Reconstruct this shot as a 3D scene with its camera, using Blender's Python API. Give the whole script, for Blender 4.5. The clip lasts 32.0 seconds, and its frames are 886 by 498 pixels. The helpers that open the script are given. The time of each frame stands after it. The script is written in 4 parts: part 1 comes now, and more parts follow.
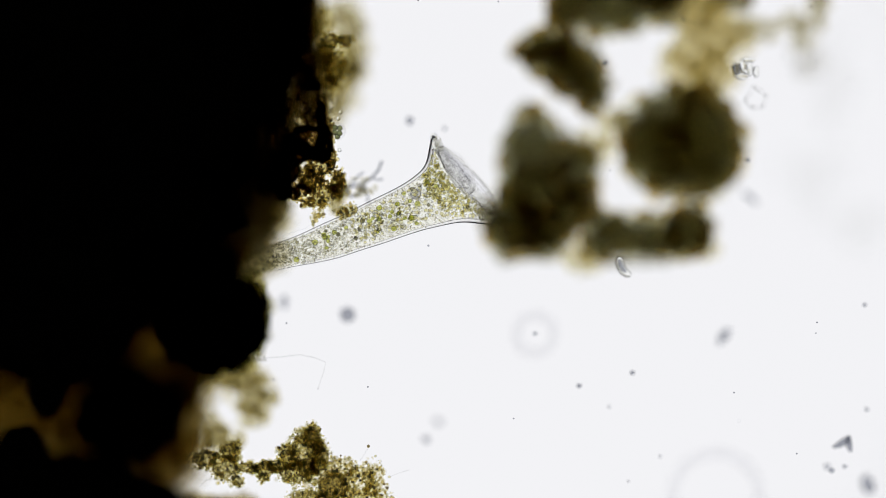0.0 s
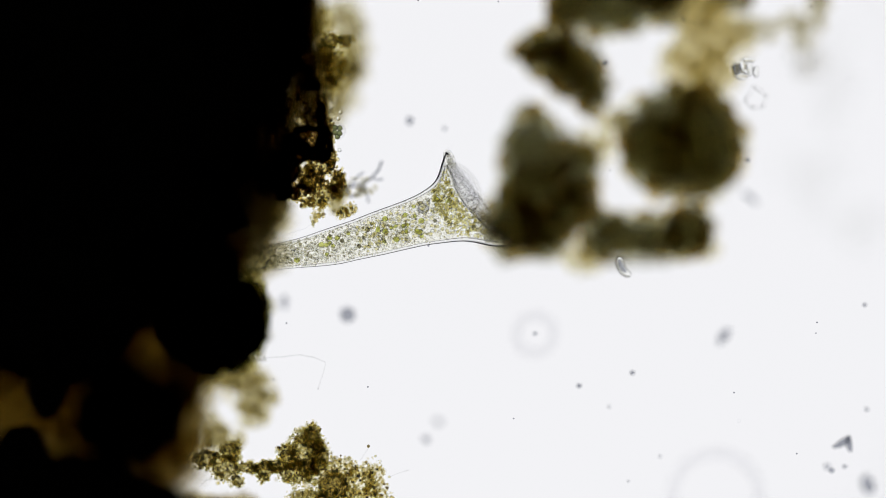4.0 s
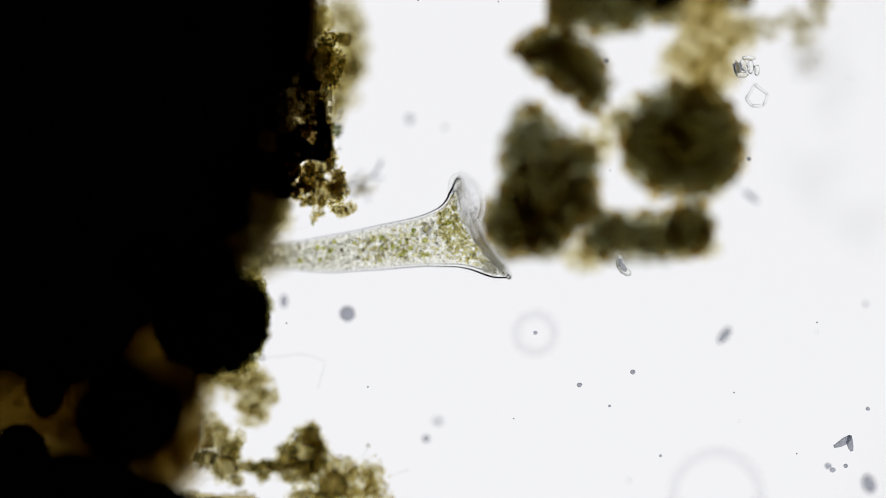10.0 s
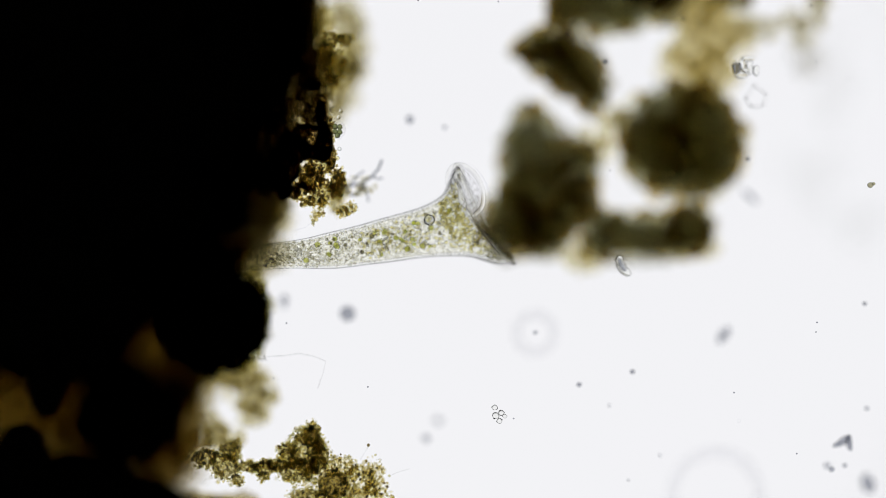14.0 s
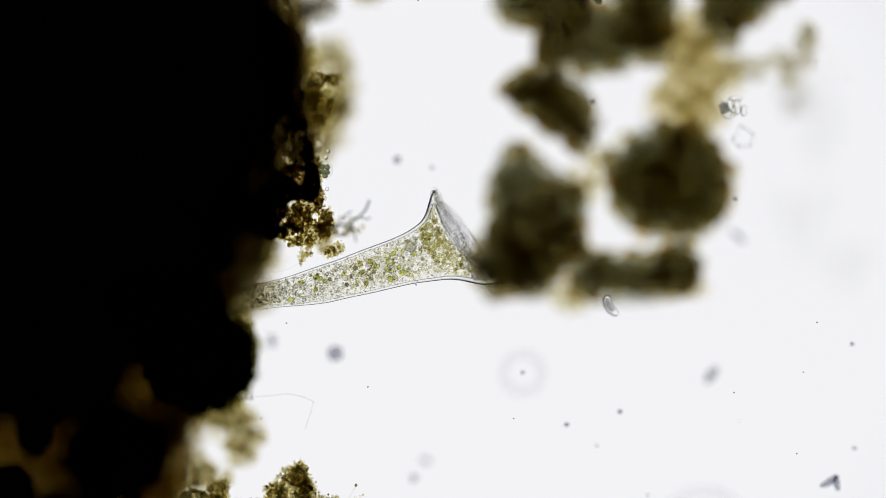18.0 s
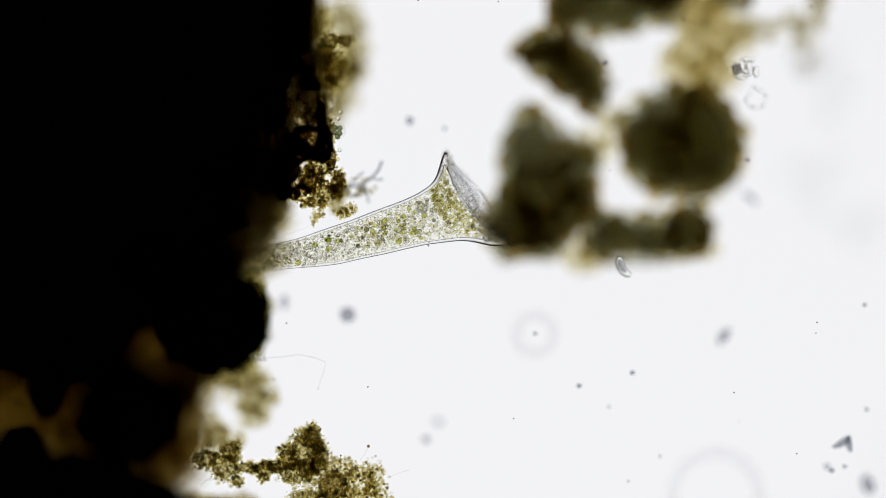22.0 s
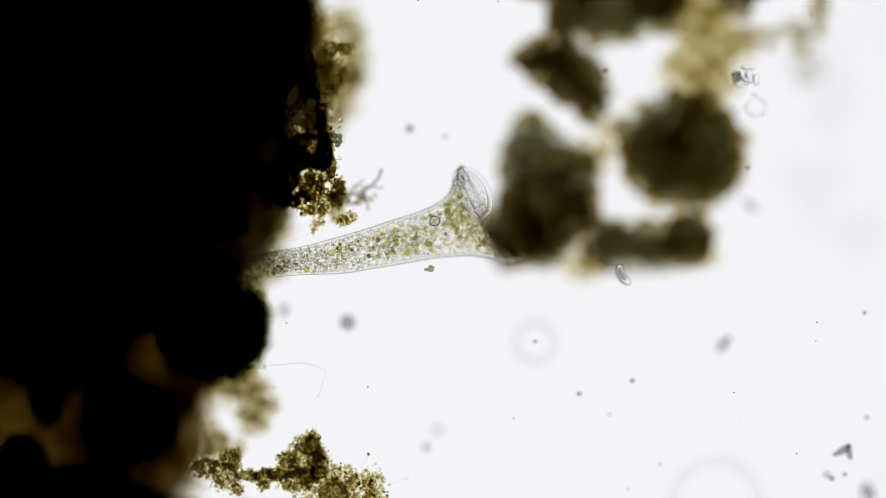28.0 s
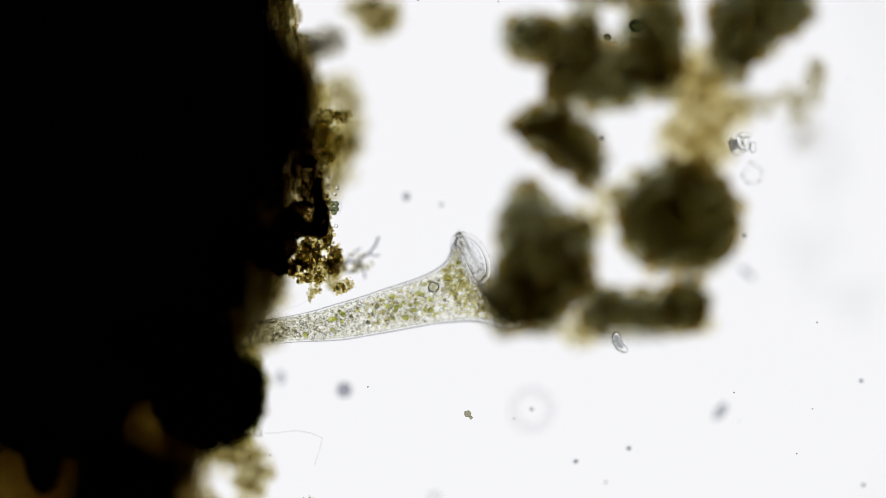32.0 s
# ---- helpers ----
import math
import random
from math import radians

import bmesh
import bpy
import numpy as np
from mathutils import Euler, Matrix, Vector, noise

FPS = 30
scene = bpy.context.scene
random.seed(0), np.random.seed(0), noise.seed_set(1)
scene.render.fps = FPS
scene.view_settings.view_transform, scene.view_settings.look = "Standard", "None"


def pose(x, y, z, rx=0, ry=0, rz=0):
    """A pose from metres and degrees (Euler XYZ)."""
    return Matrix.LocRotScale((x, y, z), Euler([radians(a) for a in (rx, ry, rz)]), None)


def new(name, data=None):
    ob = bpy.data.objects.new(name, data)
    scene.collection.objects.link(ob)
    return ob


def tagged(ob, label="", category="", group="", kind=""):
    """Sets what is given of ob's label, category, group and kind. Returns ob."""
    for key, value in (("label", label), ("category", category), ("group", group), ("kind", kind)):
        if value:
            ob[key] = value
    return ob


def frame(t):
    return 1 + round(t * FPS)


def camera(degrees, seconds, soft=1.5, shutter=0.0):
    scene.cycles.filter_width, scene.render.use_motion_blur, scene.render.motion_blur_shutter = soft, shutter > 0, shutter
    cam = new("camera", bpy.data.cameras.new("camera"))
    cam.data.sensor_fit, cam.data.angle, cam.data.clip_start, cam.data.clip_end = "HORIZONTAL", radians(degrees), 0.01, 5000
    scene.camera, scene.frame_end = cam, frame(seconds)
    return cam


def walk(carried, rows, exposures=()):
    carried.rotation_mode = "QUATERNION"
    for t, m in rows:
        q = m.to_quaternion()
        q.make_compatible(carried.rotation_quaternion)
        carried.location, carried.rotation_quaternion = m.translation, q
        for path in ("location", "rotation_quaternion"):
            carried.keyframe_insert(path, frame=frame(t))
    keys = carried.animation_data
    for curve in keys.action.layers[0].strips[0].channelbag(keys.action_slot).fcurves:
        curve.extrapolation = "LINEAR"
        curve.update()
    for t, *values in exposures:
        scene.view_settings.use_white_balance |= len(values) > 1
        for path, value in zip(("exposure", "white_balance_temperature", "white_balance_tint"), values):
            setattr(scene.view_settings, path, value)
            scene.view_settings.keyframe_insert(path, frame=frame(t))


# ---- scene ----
# A drop of pond water under a transmitted-light microscope, built ten thousand times its size:
# half a micrometre, one division of the eyepiece scale, is five millimetres here.
# Places are read in eyepiece divisions: x to the right, y down from the corner of the
# first field of view, z up towards the objective from the plane of sharp focus.
DIV = 0.005
MID_X, MID_Y = 784.0, 441.0
LENS = 6.0
WORKING = 784.0 / math.tan(radians(LENS / 2))   # objective to focal plane, in divisions


def at(x, y, z=0.0):
    """World place of a spot that shows at (x, y) of the first field, z divisions above the focal plane."""
    k = (1 - z / WORKING) * DIV
    return Vector(((x - MID_X) * k, (MID_Y - y) * k, z * DIV))


def spread(x, y, z, x0, y0, z0):
    """A part's spot relative to its thing, so that it shows at (x, y)."""
    k, k0 = 1 - z / WORKING, 1 - z0 / WORKING
    return np.array(((x - MID_X) * k - (x0 - MID_X) * k0, (y - MID_Y) * k - (y0 - MID_Y) * k0, z - z0))


# ---- camera: the stage drifts twice, the fine focus is turned up and down ----
cam = camera(LENS, 32.0, soft=0.9)
cam.data.sensor_width = 360.0
cam.data.angle = radians(LENS)
cam.data.dof.use_dof = True
cam.data.dof.focus_distance = WORKING * DIV
cam.data.dof.aperture_fstop = 0.191

# seconds, drift of the slide in divisions (right, down), focus in divisions
STAGE = [
    (0.0, 0, 0, 0), (0.5, 0, 0, -4), (1.0, 0, 0, -16), (1.5, 0, 0, -3), (2.0, 0, 0, 5), (2.5, 0, 0, 16), (3.0, 0, 0, 3),
    (3.5, 0, 0, 0), (4.5, 0, 0, 2), (5.5, 0, 0, 4), (6.0, 0, 0, 4), (6.5, 0, 0, 5), (7.0, 0, 0, 7), (7.5, 0, 0, 9), (8.0, 0, 0, 38),
    (8.5, 0, -1, 2), (9.0, 0, -2, -6), (9.5, 0, -2, -22), (10.0, 0, -2, -34), (10.5, 0, -1, -52), (11.0, 0, -1, -8),
    (11.5, 0, -2, -3), (13.0, 0, -2, -2), (14.0, 0, -2, 0), (14.5, 0, -2, 0), (15.0, -1, 12, 0), (15.5, -4, 45, 0), (16.0, -8, 68, 0), (16.5, -16, 72, 0),
    (16.7, -38, 70, 0), (17.0, -40, 69, 0), (17.5, -40, 69, 0), (17.8, -35, 69, 0), (18.0, -22, 69, 0), (18.5, -9, 70, 0), (19.0, -5, 72, 0), (19.5, -5, 72, 0),
    (19.8, -4, 62, 0), (20.0, -3, 49, 0), (20.2, -1, 24, 0), (20.4, 0, 4, 0), (20.5, 0, 0, 0), (21.0, 0, 0, 0), (22.0, 0, 0, 0), (22.5, 0, 0, -8), (23.0, 0, 0, -16),
    (23.5, 0, 0, -24), (24.0, 0, 0, -8), (24.5, 0, 0, 0), (25.5, 0, 0, 2), (26.5, 0, 0, 1), (27.5, 2, -2, 0), (27.8, 1, 0, 0),
    (28.0, 0, 14, 0), (28.2, -2, 56, 0), (28.5, -6, 119, 0), (28.7, -7, 128, 0), (29.0, -6, 134, 0), (29.5, -6, 134, 0), (32.0, -6, 134, 0),
]


def stage_pose(dx, dy, dz, height):
    return pose(-dx * DIV, dy * DIV, (height + dz) * DIV)


walk(cam, [(t, stage_pose(dx, dy, dz, WORKING)) for t, dx, dy, dz in STAGE], exposures=[(0.0, 0.03), (27.6, 0.03), (28.6, 0.07), (32.0, 0.08)])

# ---- light: the bright disc of the illuminator under the stage ----
world = bpy.data.worlds.new("world")
world.use_nodes = True
scene.world = world
world.node_tree.nodes["Background"].inputs[0].default_value = (0.9, 0.95, 1.0, 1)
world.node_tree.nodes["Background"].inputs[1].default_value = 0.004
scene.cycles.transparent_max_bounces = 64
scene.cycles.max_bounces = scene.cycles.transmission_bounces = 48
LAMP_DEPTH, LAMP_RADIUS = -12000.0, 2900.0


# ---- materials ----
def material(name):
    m = bpy.data.materials.new(name)
    m.use_nodes = True
    m.node_tree.nodes.clear()
    return m, m.node_tree.nodes, m.node_tree.links


def ramp_colour(nodes, links, fac, a, b):
    mix = nodes.new("ShaderNodeMix")
    mix.data_type = "RGBA"
    links.new(fac, mix.inputs["Factor"])
    mix.inputs[6].default_value, mix.inputs[7].default_value = (*a, 1), (*b, 1)
    return mix.outputs[2]


def noise_node(nodes, links, scale, detail=3.0):
    """Noise with features of about 1/scale divisions."""
    co = nodes.new("ShaderNodeTexCoord")
    tex = nodes.new("ShaderNodeTexNoise")
    tex.inputs["Scale"].default_value = scale / DIV
    tex.inputs["Detail"].default_value = detail
    links.new(co.outputs["Object"], tex.inputs["Vector"])
    return tex.outputs["Fac"]


def clear_matter(name, a, b, ior, bend, grain=0.05, per="island", bump=0.0):
    """Matter that light passes through: it tints by absorption and bends part of the light."""
    m, nodes, links = material(name)
    out = nodes.new("ShaderNodeOutputMaterial")
    if per == "island":
        info = nodes.new("ShaderNodeNewGeometry").outputs["Random Per Island"]
    else:
        info = nodes.new("ShaderNodeObjectInfo").outputs["Random"]
    grainy = noise_node(nodes, links, grain)
    add = nodes.new("ShaderNodeMath")
    add.operation = "MULTIPLY_ADD"
    links.new(info, add.inputs[0])
    add.inputs[1].default_value = 0.6
    scaled = nodes.new("ShaderNodeMath")
    scaled.operation = "MULTIPLY"
    links.new(grainy, scaled.inputs[0])
    scaled.inputs[1].default_value = 0.5
    links.new(scaled.outputs[0], add.inputs[2])
    colour = ramp_colour(nodes, links, add.outputs[0], a, b)
    clear = nodes.new("ShaderNodeBsdfTransparent")
    links.new(colour, clear.inputs["Color"])
    refr = nodes.new("ShaderNodeBsdfRefraction")
    refr.inputs["IOR"].default_value = ior
    refr.inputs["Roughness"].default_value = 0.0
    links.new(colour, refr.inputs["Color"])
    if bump:
        bp = nodes.new("ShaderNodeBump")
        bp.inputs["Strength"].default_value = bump
        bp.inputs["Distance"].default_value = 6 * DIV
        links.new(noise_node(nodes, links, 0.16), bp.inputs["Height"])
        links.new(bp.outputs[0], refr.inputs["Normal"])
    mix = nodes.new("ShaderNodeMixShader")
    mix.inputs[0].default_value = bend
    links.new(clear.outputs[0], mix.inputs[1])
    links.new(refr.outputs[0], mix.inputs[2])
    links.new(mix.outputs[0], out.inputs[0])
    return m


def dense_matter(name, a, b, grain=0.05):
    """Matter too thick to see through."""
    m, nodes, links = material(name)
    out = nodes.new("ShaderNodeOutputMaterial")
    bsdf = nodes.new("ShaderNodeBsdfPrincipled")
    links.new(ramp_colour(nodes, links, noise_node(nodes, links, grain), a, b), bsdf.inputs["Base Color"])
    bsdf.inputs["Roughness"].default_value = 0.85
    links.new(bsdf.outputs[0], out.inputs[0])
    return m


def lamp_matter():
    m, nodes, links = material("illuminator_glow")
    out = nodes.new("ShaderNodeOutputMaterial")
    em = nodes.new("ShaderNodeEmission")
    broad = ramp_colour(nodes, links, noise_node(nodes, links, 0.0004, 1.0), (0.86, 0.86, 0.89), (0.92, 0.92, 0.94))
    fine = ramp_colour(nodes, links, noise_node(nodes, links, 0.004, 2.0), (0.955, 0.955, 0.957), (1.03, 1.03, 1.03))
    both = nodes.new("ShaderNodeMix")
    both.data_type, both.blend_type = "RGBA", "MULTIPLY"
    both.inputs["Factor"].default_value = 1.0
    links.new(broad, both.inputs[6])
    links.new(fine, both.inputs[7])
    links.new(both.outputs[2], em.inputs["Color"])
    links.new(em.outputs[0], out.inputs[0])
    return m


LAMP = lamp_matter()
GLASS = clear_matter("slide_glass", (0.995, 0.995, 0.995), (0.995, 0.995, 0.995), 1.13, 1.0, per="object")
HUMUS = dense_matter("black_humus", (0.012, 0.009, 0.004), (0.03, 0.022, 0.01))
FLOC = clear_matter("olive_floc", (0.893, 0.885, 0.822), (0.955, 0.947, 0.885), 1.03, 0.08)
OCHRE = clear_matter("ochre_granule", (0.72, 0.65, 0.45), (0.9, 0.85, 0.69), 1.04, 0.2)
BED = clear_matter("olive_bed", (0.655, 0.655, 0.608), (0.71, 0.71, 0.66), 1.02, 0.05, per="object")
BARK = clear_matter("dark_bark", (0.62, 0.57, 0.4), (0.86, 0.82, 0.62), 1.05, 0.3, bump=0.25)
WINDOW = clear_matter("brown_window", (0.68, 0.63, 0.45), (0.82, 0.77, 0.57), 1.04, 0.15)
DRAB = clear_matter("drab_floc", (0.8, 0.785, 0.71), (0.92, 0.905, 0.83), 1.03, 0.1)
RIM = clear_matter("mossy_rim", (0.5, 0.49, 0.33), (0.76, 0.75, 0.55), 1.05, 0.3)
MIST = clear_matter("pale_mist", (0.976, 0.976, 0.975), (0.988, 0.988, 0.987), 1.01, 0.05)
TAN = clear_matter("tan_floc", (0.84, 0.818, 0.715), (0.925, 0.908, 0.82), 1.03, 0.1)
BROWN = clear_matter("brown_floc", (0.58, 0.535, 0.37), (0.82, 0.775, 0.6), 1.04, 0.2)
OLIVEGRIT = clear_matter("olive_grit", (0.7, 0.68, 0.52), (0.9, 0.885, 0.75), 1.04, 0.4)
BROWNGRIT = clear_matter("brown_grit", (0.52, 0.46, 0.28), (0.78, 0.72, 0.5), 1.04, 0.4)
SOFTCORE = clear_matter("soft_core", (0.66, 0.63, 0.5), (0.82, 0.79, 0.64), 1.02, 0.03, grain=0.12)
PALECORE = clear_matter("pale_core", (0.85, 0.83, 0.74), (0.95, 0.935, 0.86), 1.02, 0.05, grain=0.12)
DEFOCUSRING = clear_matter("ring_film", (0.93, 0.93, 0.935), (0.96, 0.96, 0.965), 1.02, 0.4, per="object")
STALK = clear_matter("stalk_humus", (0.5, 0.445, 0.29), (0.68, 0.615, 0.43), 1.02, 0.05, grain=0.1)
TISSUEBED = clear_matter("tissue_bed", (0.625, 0.595, 0.475), (0.685, 0.65, 0.52), 1.02, 0.05, per="object")
GAPBED = clear_matter("brown_gap_bed", (0.57, 0.525, 0.375), (0.615, 0.565, 0.405), 1.02, 0.05, per="object")
DRABBED = clear_matter("drab_brown_bed", (0.73, 0.7, 0.615), (0.76, 0.73, 0.645), 1.02, 0.05, per="object")
TANBED = clear_matter("tan_bed", (0.895, 0.872, 0.78), (0.915, 0.892, 0.8), 1.02, 0.05, per="object")
VEILBED = clear_matter("brown_veil_bed", (0.565, 0.54, 0.445), (0.6, 0.575, 0.475), 1.02, 0.05, per="object")
GREYFLOC = clear_matter("grey_floc", (0.885, 0.88, 0.865), (0.945, 0.942, 0.928), 1.04, 0.2)
HAZE = clear_matter("grey_haze_floc", (0.84, 0.83, 0.77), (0.93, 0.92, 0.88), 1.03, 0.1)
MOSS = clear_matter("olive_moss", (0.8, 0.765, 0.585), (0.935, 0.91, 0.76), 1.05, 0.16, bump=0.25)
SOOT = clear_matter("dark_fines", (0.28, 0.24, 0.15), (0.58, 0.52, 0.36), 1.04, 0.2)
BAND = clear_matter("membranelle_band", (0.97, 0.97, 0.96), (0.985, 0.985, 0.975), 1.035, 1.0)
GOLD = clear_matter("golden_granule", (0.83, 0.77, 0.52), (0.975, 0.95, 0.8), 1.06, 0.55, per="object")
GOLDFINE = clear_matter("golden_fines", (0.8, 0.745, 0.5), (0.965, 0.94, 0.77), 1.04, 0.5)
PALE = clear_matter("pale_granule", (0.93, 0.905, 0.79), (0.985, 0.975, 0.92), 1.035, 0.6)
GREY = clear_matter("grey_speck", (0.55, 0.56, 0.59), (0.7, 0.71, 0.74), 1.06, 0.4, per="object")
FAINT = clear_matter("faint_shell", (0.95, 0.95, 0.955), (0.985, 0.985, 0.99), 1.01, 0.3, per="object")
CELL = clear_matter("cell_membrane", (0.97, 0.97, 0.955), (0.985, 0.985, 0.97), 1.027, 1.0, grain=0.03)
PLASMA = clear_matter("endoplasm", (0.985, 0.982, 0.95), (0.993, 0.991, 0.97), 1.01, 1.0, grain=0.02, bump=0.3)
STIPPLE = clear_matter("dark_stipple", (0.72, 0.71, 0.6), (0.85, 0.84, 0.74), 1.05, 0.6)
SOFTVAC = clear_matter("soft_vacuole", (0.93, 0.925, 0.89), (0.97, 0.965, 0.94), 1.03, 1.0)
POUCHRIM = clear_matter("pouch_rim", (0.955, 0.955, 0.95), (0.98, 0.98, 0.975), 1.045, 1.0)
CLEAR = clear_matter("clear_membrane", (0.96, 0.96, 0.96), (0.985, 0.985, 0.985), 1.055, 0.95)
PLASM = clear_matter("plasm_grain", (0.96, 0.955, 0.9), (0.995, 0.994, 0.975), 1.05, 1.0)
FOOD = clear_matter("food_grain", (0.935, 0.915, 0.74), (0.985, 0.978, 0.88), 1.045, 0.9)
ALGA = clear_matter("green_alga", (0.79, 0.82, 0.43), (0.9, 0.91, 0.6), 1.05, 1.0, per="object")
VACUOLE = clear_matter("clear_vacuole", (0.97, 0.972, 0.96), (0.988, 0.99, 0.98), 1.088, 1.0, per="object")
DARKCELL = clear_matter("dark_green_cell", (0.42, 0.45, 0.3), (0.56, 0.58, 0.42), 1.1, 1.0, per="object")
BUBBLE = clear_matter("vacuole_water", (0.96, 0.96, 0.95), (0.98, 0.98, 0.97), 1.11, 1.0, per="object")
DARKGRAIN = clear_matter("dark_grain", (0.5, 0.49, 0.4), (0.75, 0.73, 0.6), 1.06, 0.6, per="object")


# ---- mesh helpers ----
def ico(sub):
    bm = bmesh.new()
    bmesh.ops.create_icosphere(bm, subdivisions=sub, radius=1.0)
    v = np.array([p.co[:] for p in bm.verts])
    f = np.array([[q.index for q in p.verts] for p in bm.faces])
    bm.free()
    return v, f


ICO = {s: ico(s) for s in (1, 2, 3, 4, 5)}
rng = np.random.default_rng(7)


def lumpy(sub, centre, radii, rough=0.25, seed=0, freq=1.6):
    """A ball pushed in and out by noise: its points and faces in divisions (y down)."""
    v, f = ICO[sub]
    if sub >= 3:
        k = np.array([noise.fractal(Vector(p * freq + seed * 3.7), 0.9, 2.1, 4) for p in v])
    else:
        r2 = np.random.default_rng(seed)
        k = r2.normal(0, 0.7, len(v))
    p = v * (1 + rough * k)[:, None] * np.asarray(radii)
    return p + np.asarray(centre), f


def join(pieces):
    vs, fs, n = [], [], 0
    for v, f in pieces:
        vs.append(v)
        fs.append(f + n)
        n += len(v)
    return np.concatenate(vs), np.concatenate(fs)


def mesh_of(name, v, f, smooth=True, origin=(0.0, 0.0, 0.0)):
    """A mesh from points in divisions (x right, y down, z up) about an origin."""
    w = (np.asarray(v) - np.asarray(origin)) * (DIV, -DIV, DIV)
    me = bpy.data.meshes.new(name)
    faces = np.asarray(f)[:, ::-1] if isinstance(f, np.ndarray) else [list(q)[::-1] for q in f]
    me.from_pydata(w.tolist(), [], faces.tolist() if isinstance(faces, np.ndarray) else faces)
    me.update()
    if smooth:
        me.shade_smooth()
    return me


def part(name, me, mat, parent, label="", spot=(0, 0, 0)):
    """One mesh object under a thing, at a spot in the thing's space, in divisions (y down)."""
    ob = new(name, me)
    if not me.materials:
        me.materials.append(mat)
    ob.parent = parent
    ob.location = (spot[0] * DIV, -spot[1] * DIV, spot[2] * DIV)
    if label:
        tagged(ob, label)
    return ob


def thing(name, x, y, z, label, category, group="", kind="", me=None, mat=None):
    ob = new(name, me)
    if me is not None and not me.materials:
        me.materials.append(mat)
    ob.location = at(x, y, z)
    return tagged(ob, label, category, group, kind)


def scatter(n, radii, lo, hi, sub=1, rough=0.16, flat=0.0, shell=0.0):
    """Granules strewn through an ellipsoid about the origin; shell pushes them to its skin."""
    out = []
    for i in range(n):
        d = rng.normal(size=3)
        d /= np.linalg.norm(d)
        q = rng.random() ** (1 / 3)
        q = q * (1 - shell) + shell * (0.85 + 0.25 * rng.random())
        r = lo + (hi - lo) * rng.random() ** 1.7
        out.append(lumpy(sub, d * q * np.asarray(radii), r * rng.uniform(0.75, 1.3, 3), rough, int(rng.integers(1e6))))
    return join(out)


def tube(points, radii, seg=8):
    """A round strand along points in divisions."""
    p = np.asarray(points, float)
    r = np.broadcast_to(radii, (len(p),))
    v, f = [], []
    t = np.gradient(p, axis=0)
    for i in range(len(p)):
        d = t[i] / (np.linalg.norm(t[i]) + 1e-9)
        a = np.cross(d, (0.3, 0.2, 1.0))
        a /= np.linalg.norm(a) + 1e-9
        b = np.cross(d, a)
        for k in range(seg):
            w = 2 * math.pi * k / seg
            v.append(p[i] + r[i] * (math.cos(w) * a + math.sin(w) * b))
    for i in range(len(p) - 1):
        for k in range(seg):
            q = (k + 1) % seg
            f.append((i * seg + k, i * seg + q, (i + 1) * seg + q, (i + 1) * seg + k))
    f.append(tuple(range(seg))[::-1])
    f.append(tuple((len(p) - 1) * seg + k for k in range(seg)))
    return np.array(v), f


# ---- the setting ----
def setting():
    v = np.array([(x, y, z) for z in (-420.0, -300.0) for y in (-700.0, 1580.0) for x in (-900.0, 2470.0)])
    f = np.array([(0, 2, 3, 1), (4, 5, 7, 6), (0, 1, 5, 4), (2, 6, 7, 3), (0, 4, 6, 2), (1, 3, 7, 5)])
    me = mesh_of("glass_slide", v, f[:, ::-1], smooth=False, origin=(784, 441, 0))
    slide = thing("ground", 784, 441, 0, "clear glass microscope slide under the water film", "glass slide", kind="structure", me=me, mat=GLASS)
    n = 96
    ring = [(LAMP_RADIUS * math.cos(2 * math.pi * k / n), LAMP_RADIUS * math.sin(2 * math.pi * k / n)) for k in range(n)]
    v = [(x, y, z) for z in (0.0, -120.0) for x, y in ring]
    f = [tuple(range(n))[::-1], tuple(range(n, 2 * n))] + [(k, (k + 1) % n, n + (k + 1) % n, n + k) for k in range(n)]
    me = mesh_of("illuminator", v, f, smooth=False)
    thing("illuminator", 784, 441, LAMP_DEPTH, "evenly glowing white disc of the microscope illuminator", "lamp", kind="structure", me=me, mat=LAMP)


setting()


# ---- detritus ----
def black_mass(name, label, lobes, fringe, mat_fringe, lo=2.5, hi=8.0, rough=0.1, core=None):
    """An opaque clump of lobes with a translucent crust of granules."""
    x0, y0, z0 = lobes[0][:3]
    root = thing(name, x0, y0, z0, label, "detritus", "black detritus masses")
    for i, (x, y, z, rx, ry, rz) in enumerate(lobes):
        v, f = lumpy(5 if rx > 40 else 4, (0, 0, 0), (rx, ry, rz), rough, i + int(x), 3.2)
        lobe = part("lobe", mesh_of("lobe", v, f), core or HUMUS, root, spot=spread(x, y, z, x0, y0, z0))
        if fringe:
            n = int(fringe * (rx + ry) * 2)
            v, f = scatter(n, (rx, ry, rz), lo, hi, shell=0.93, rough=0.3)
            tagged(part("granule_crust", mesh_of("granule_crust", v, f), mat_fringe, lobe, "crumbly brown crust"), kind="stuff")
    return root


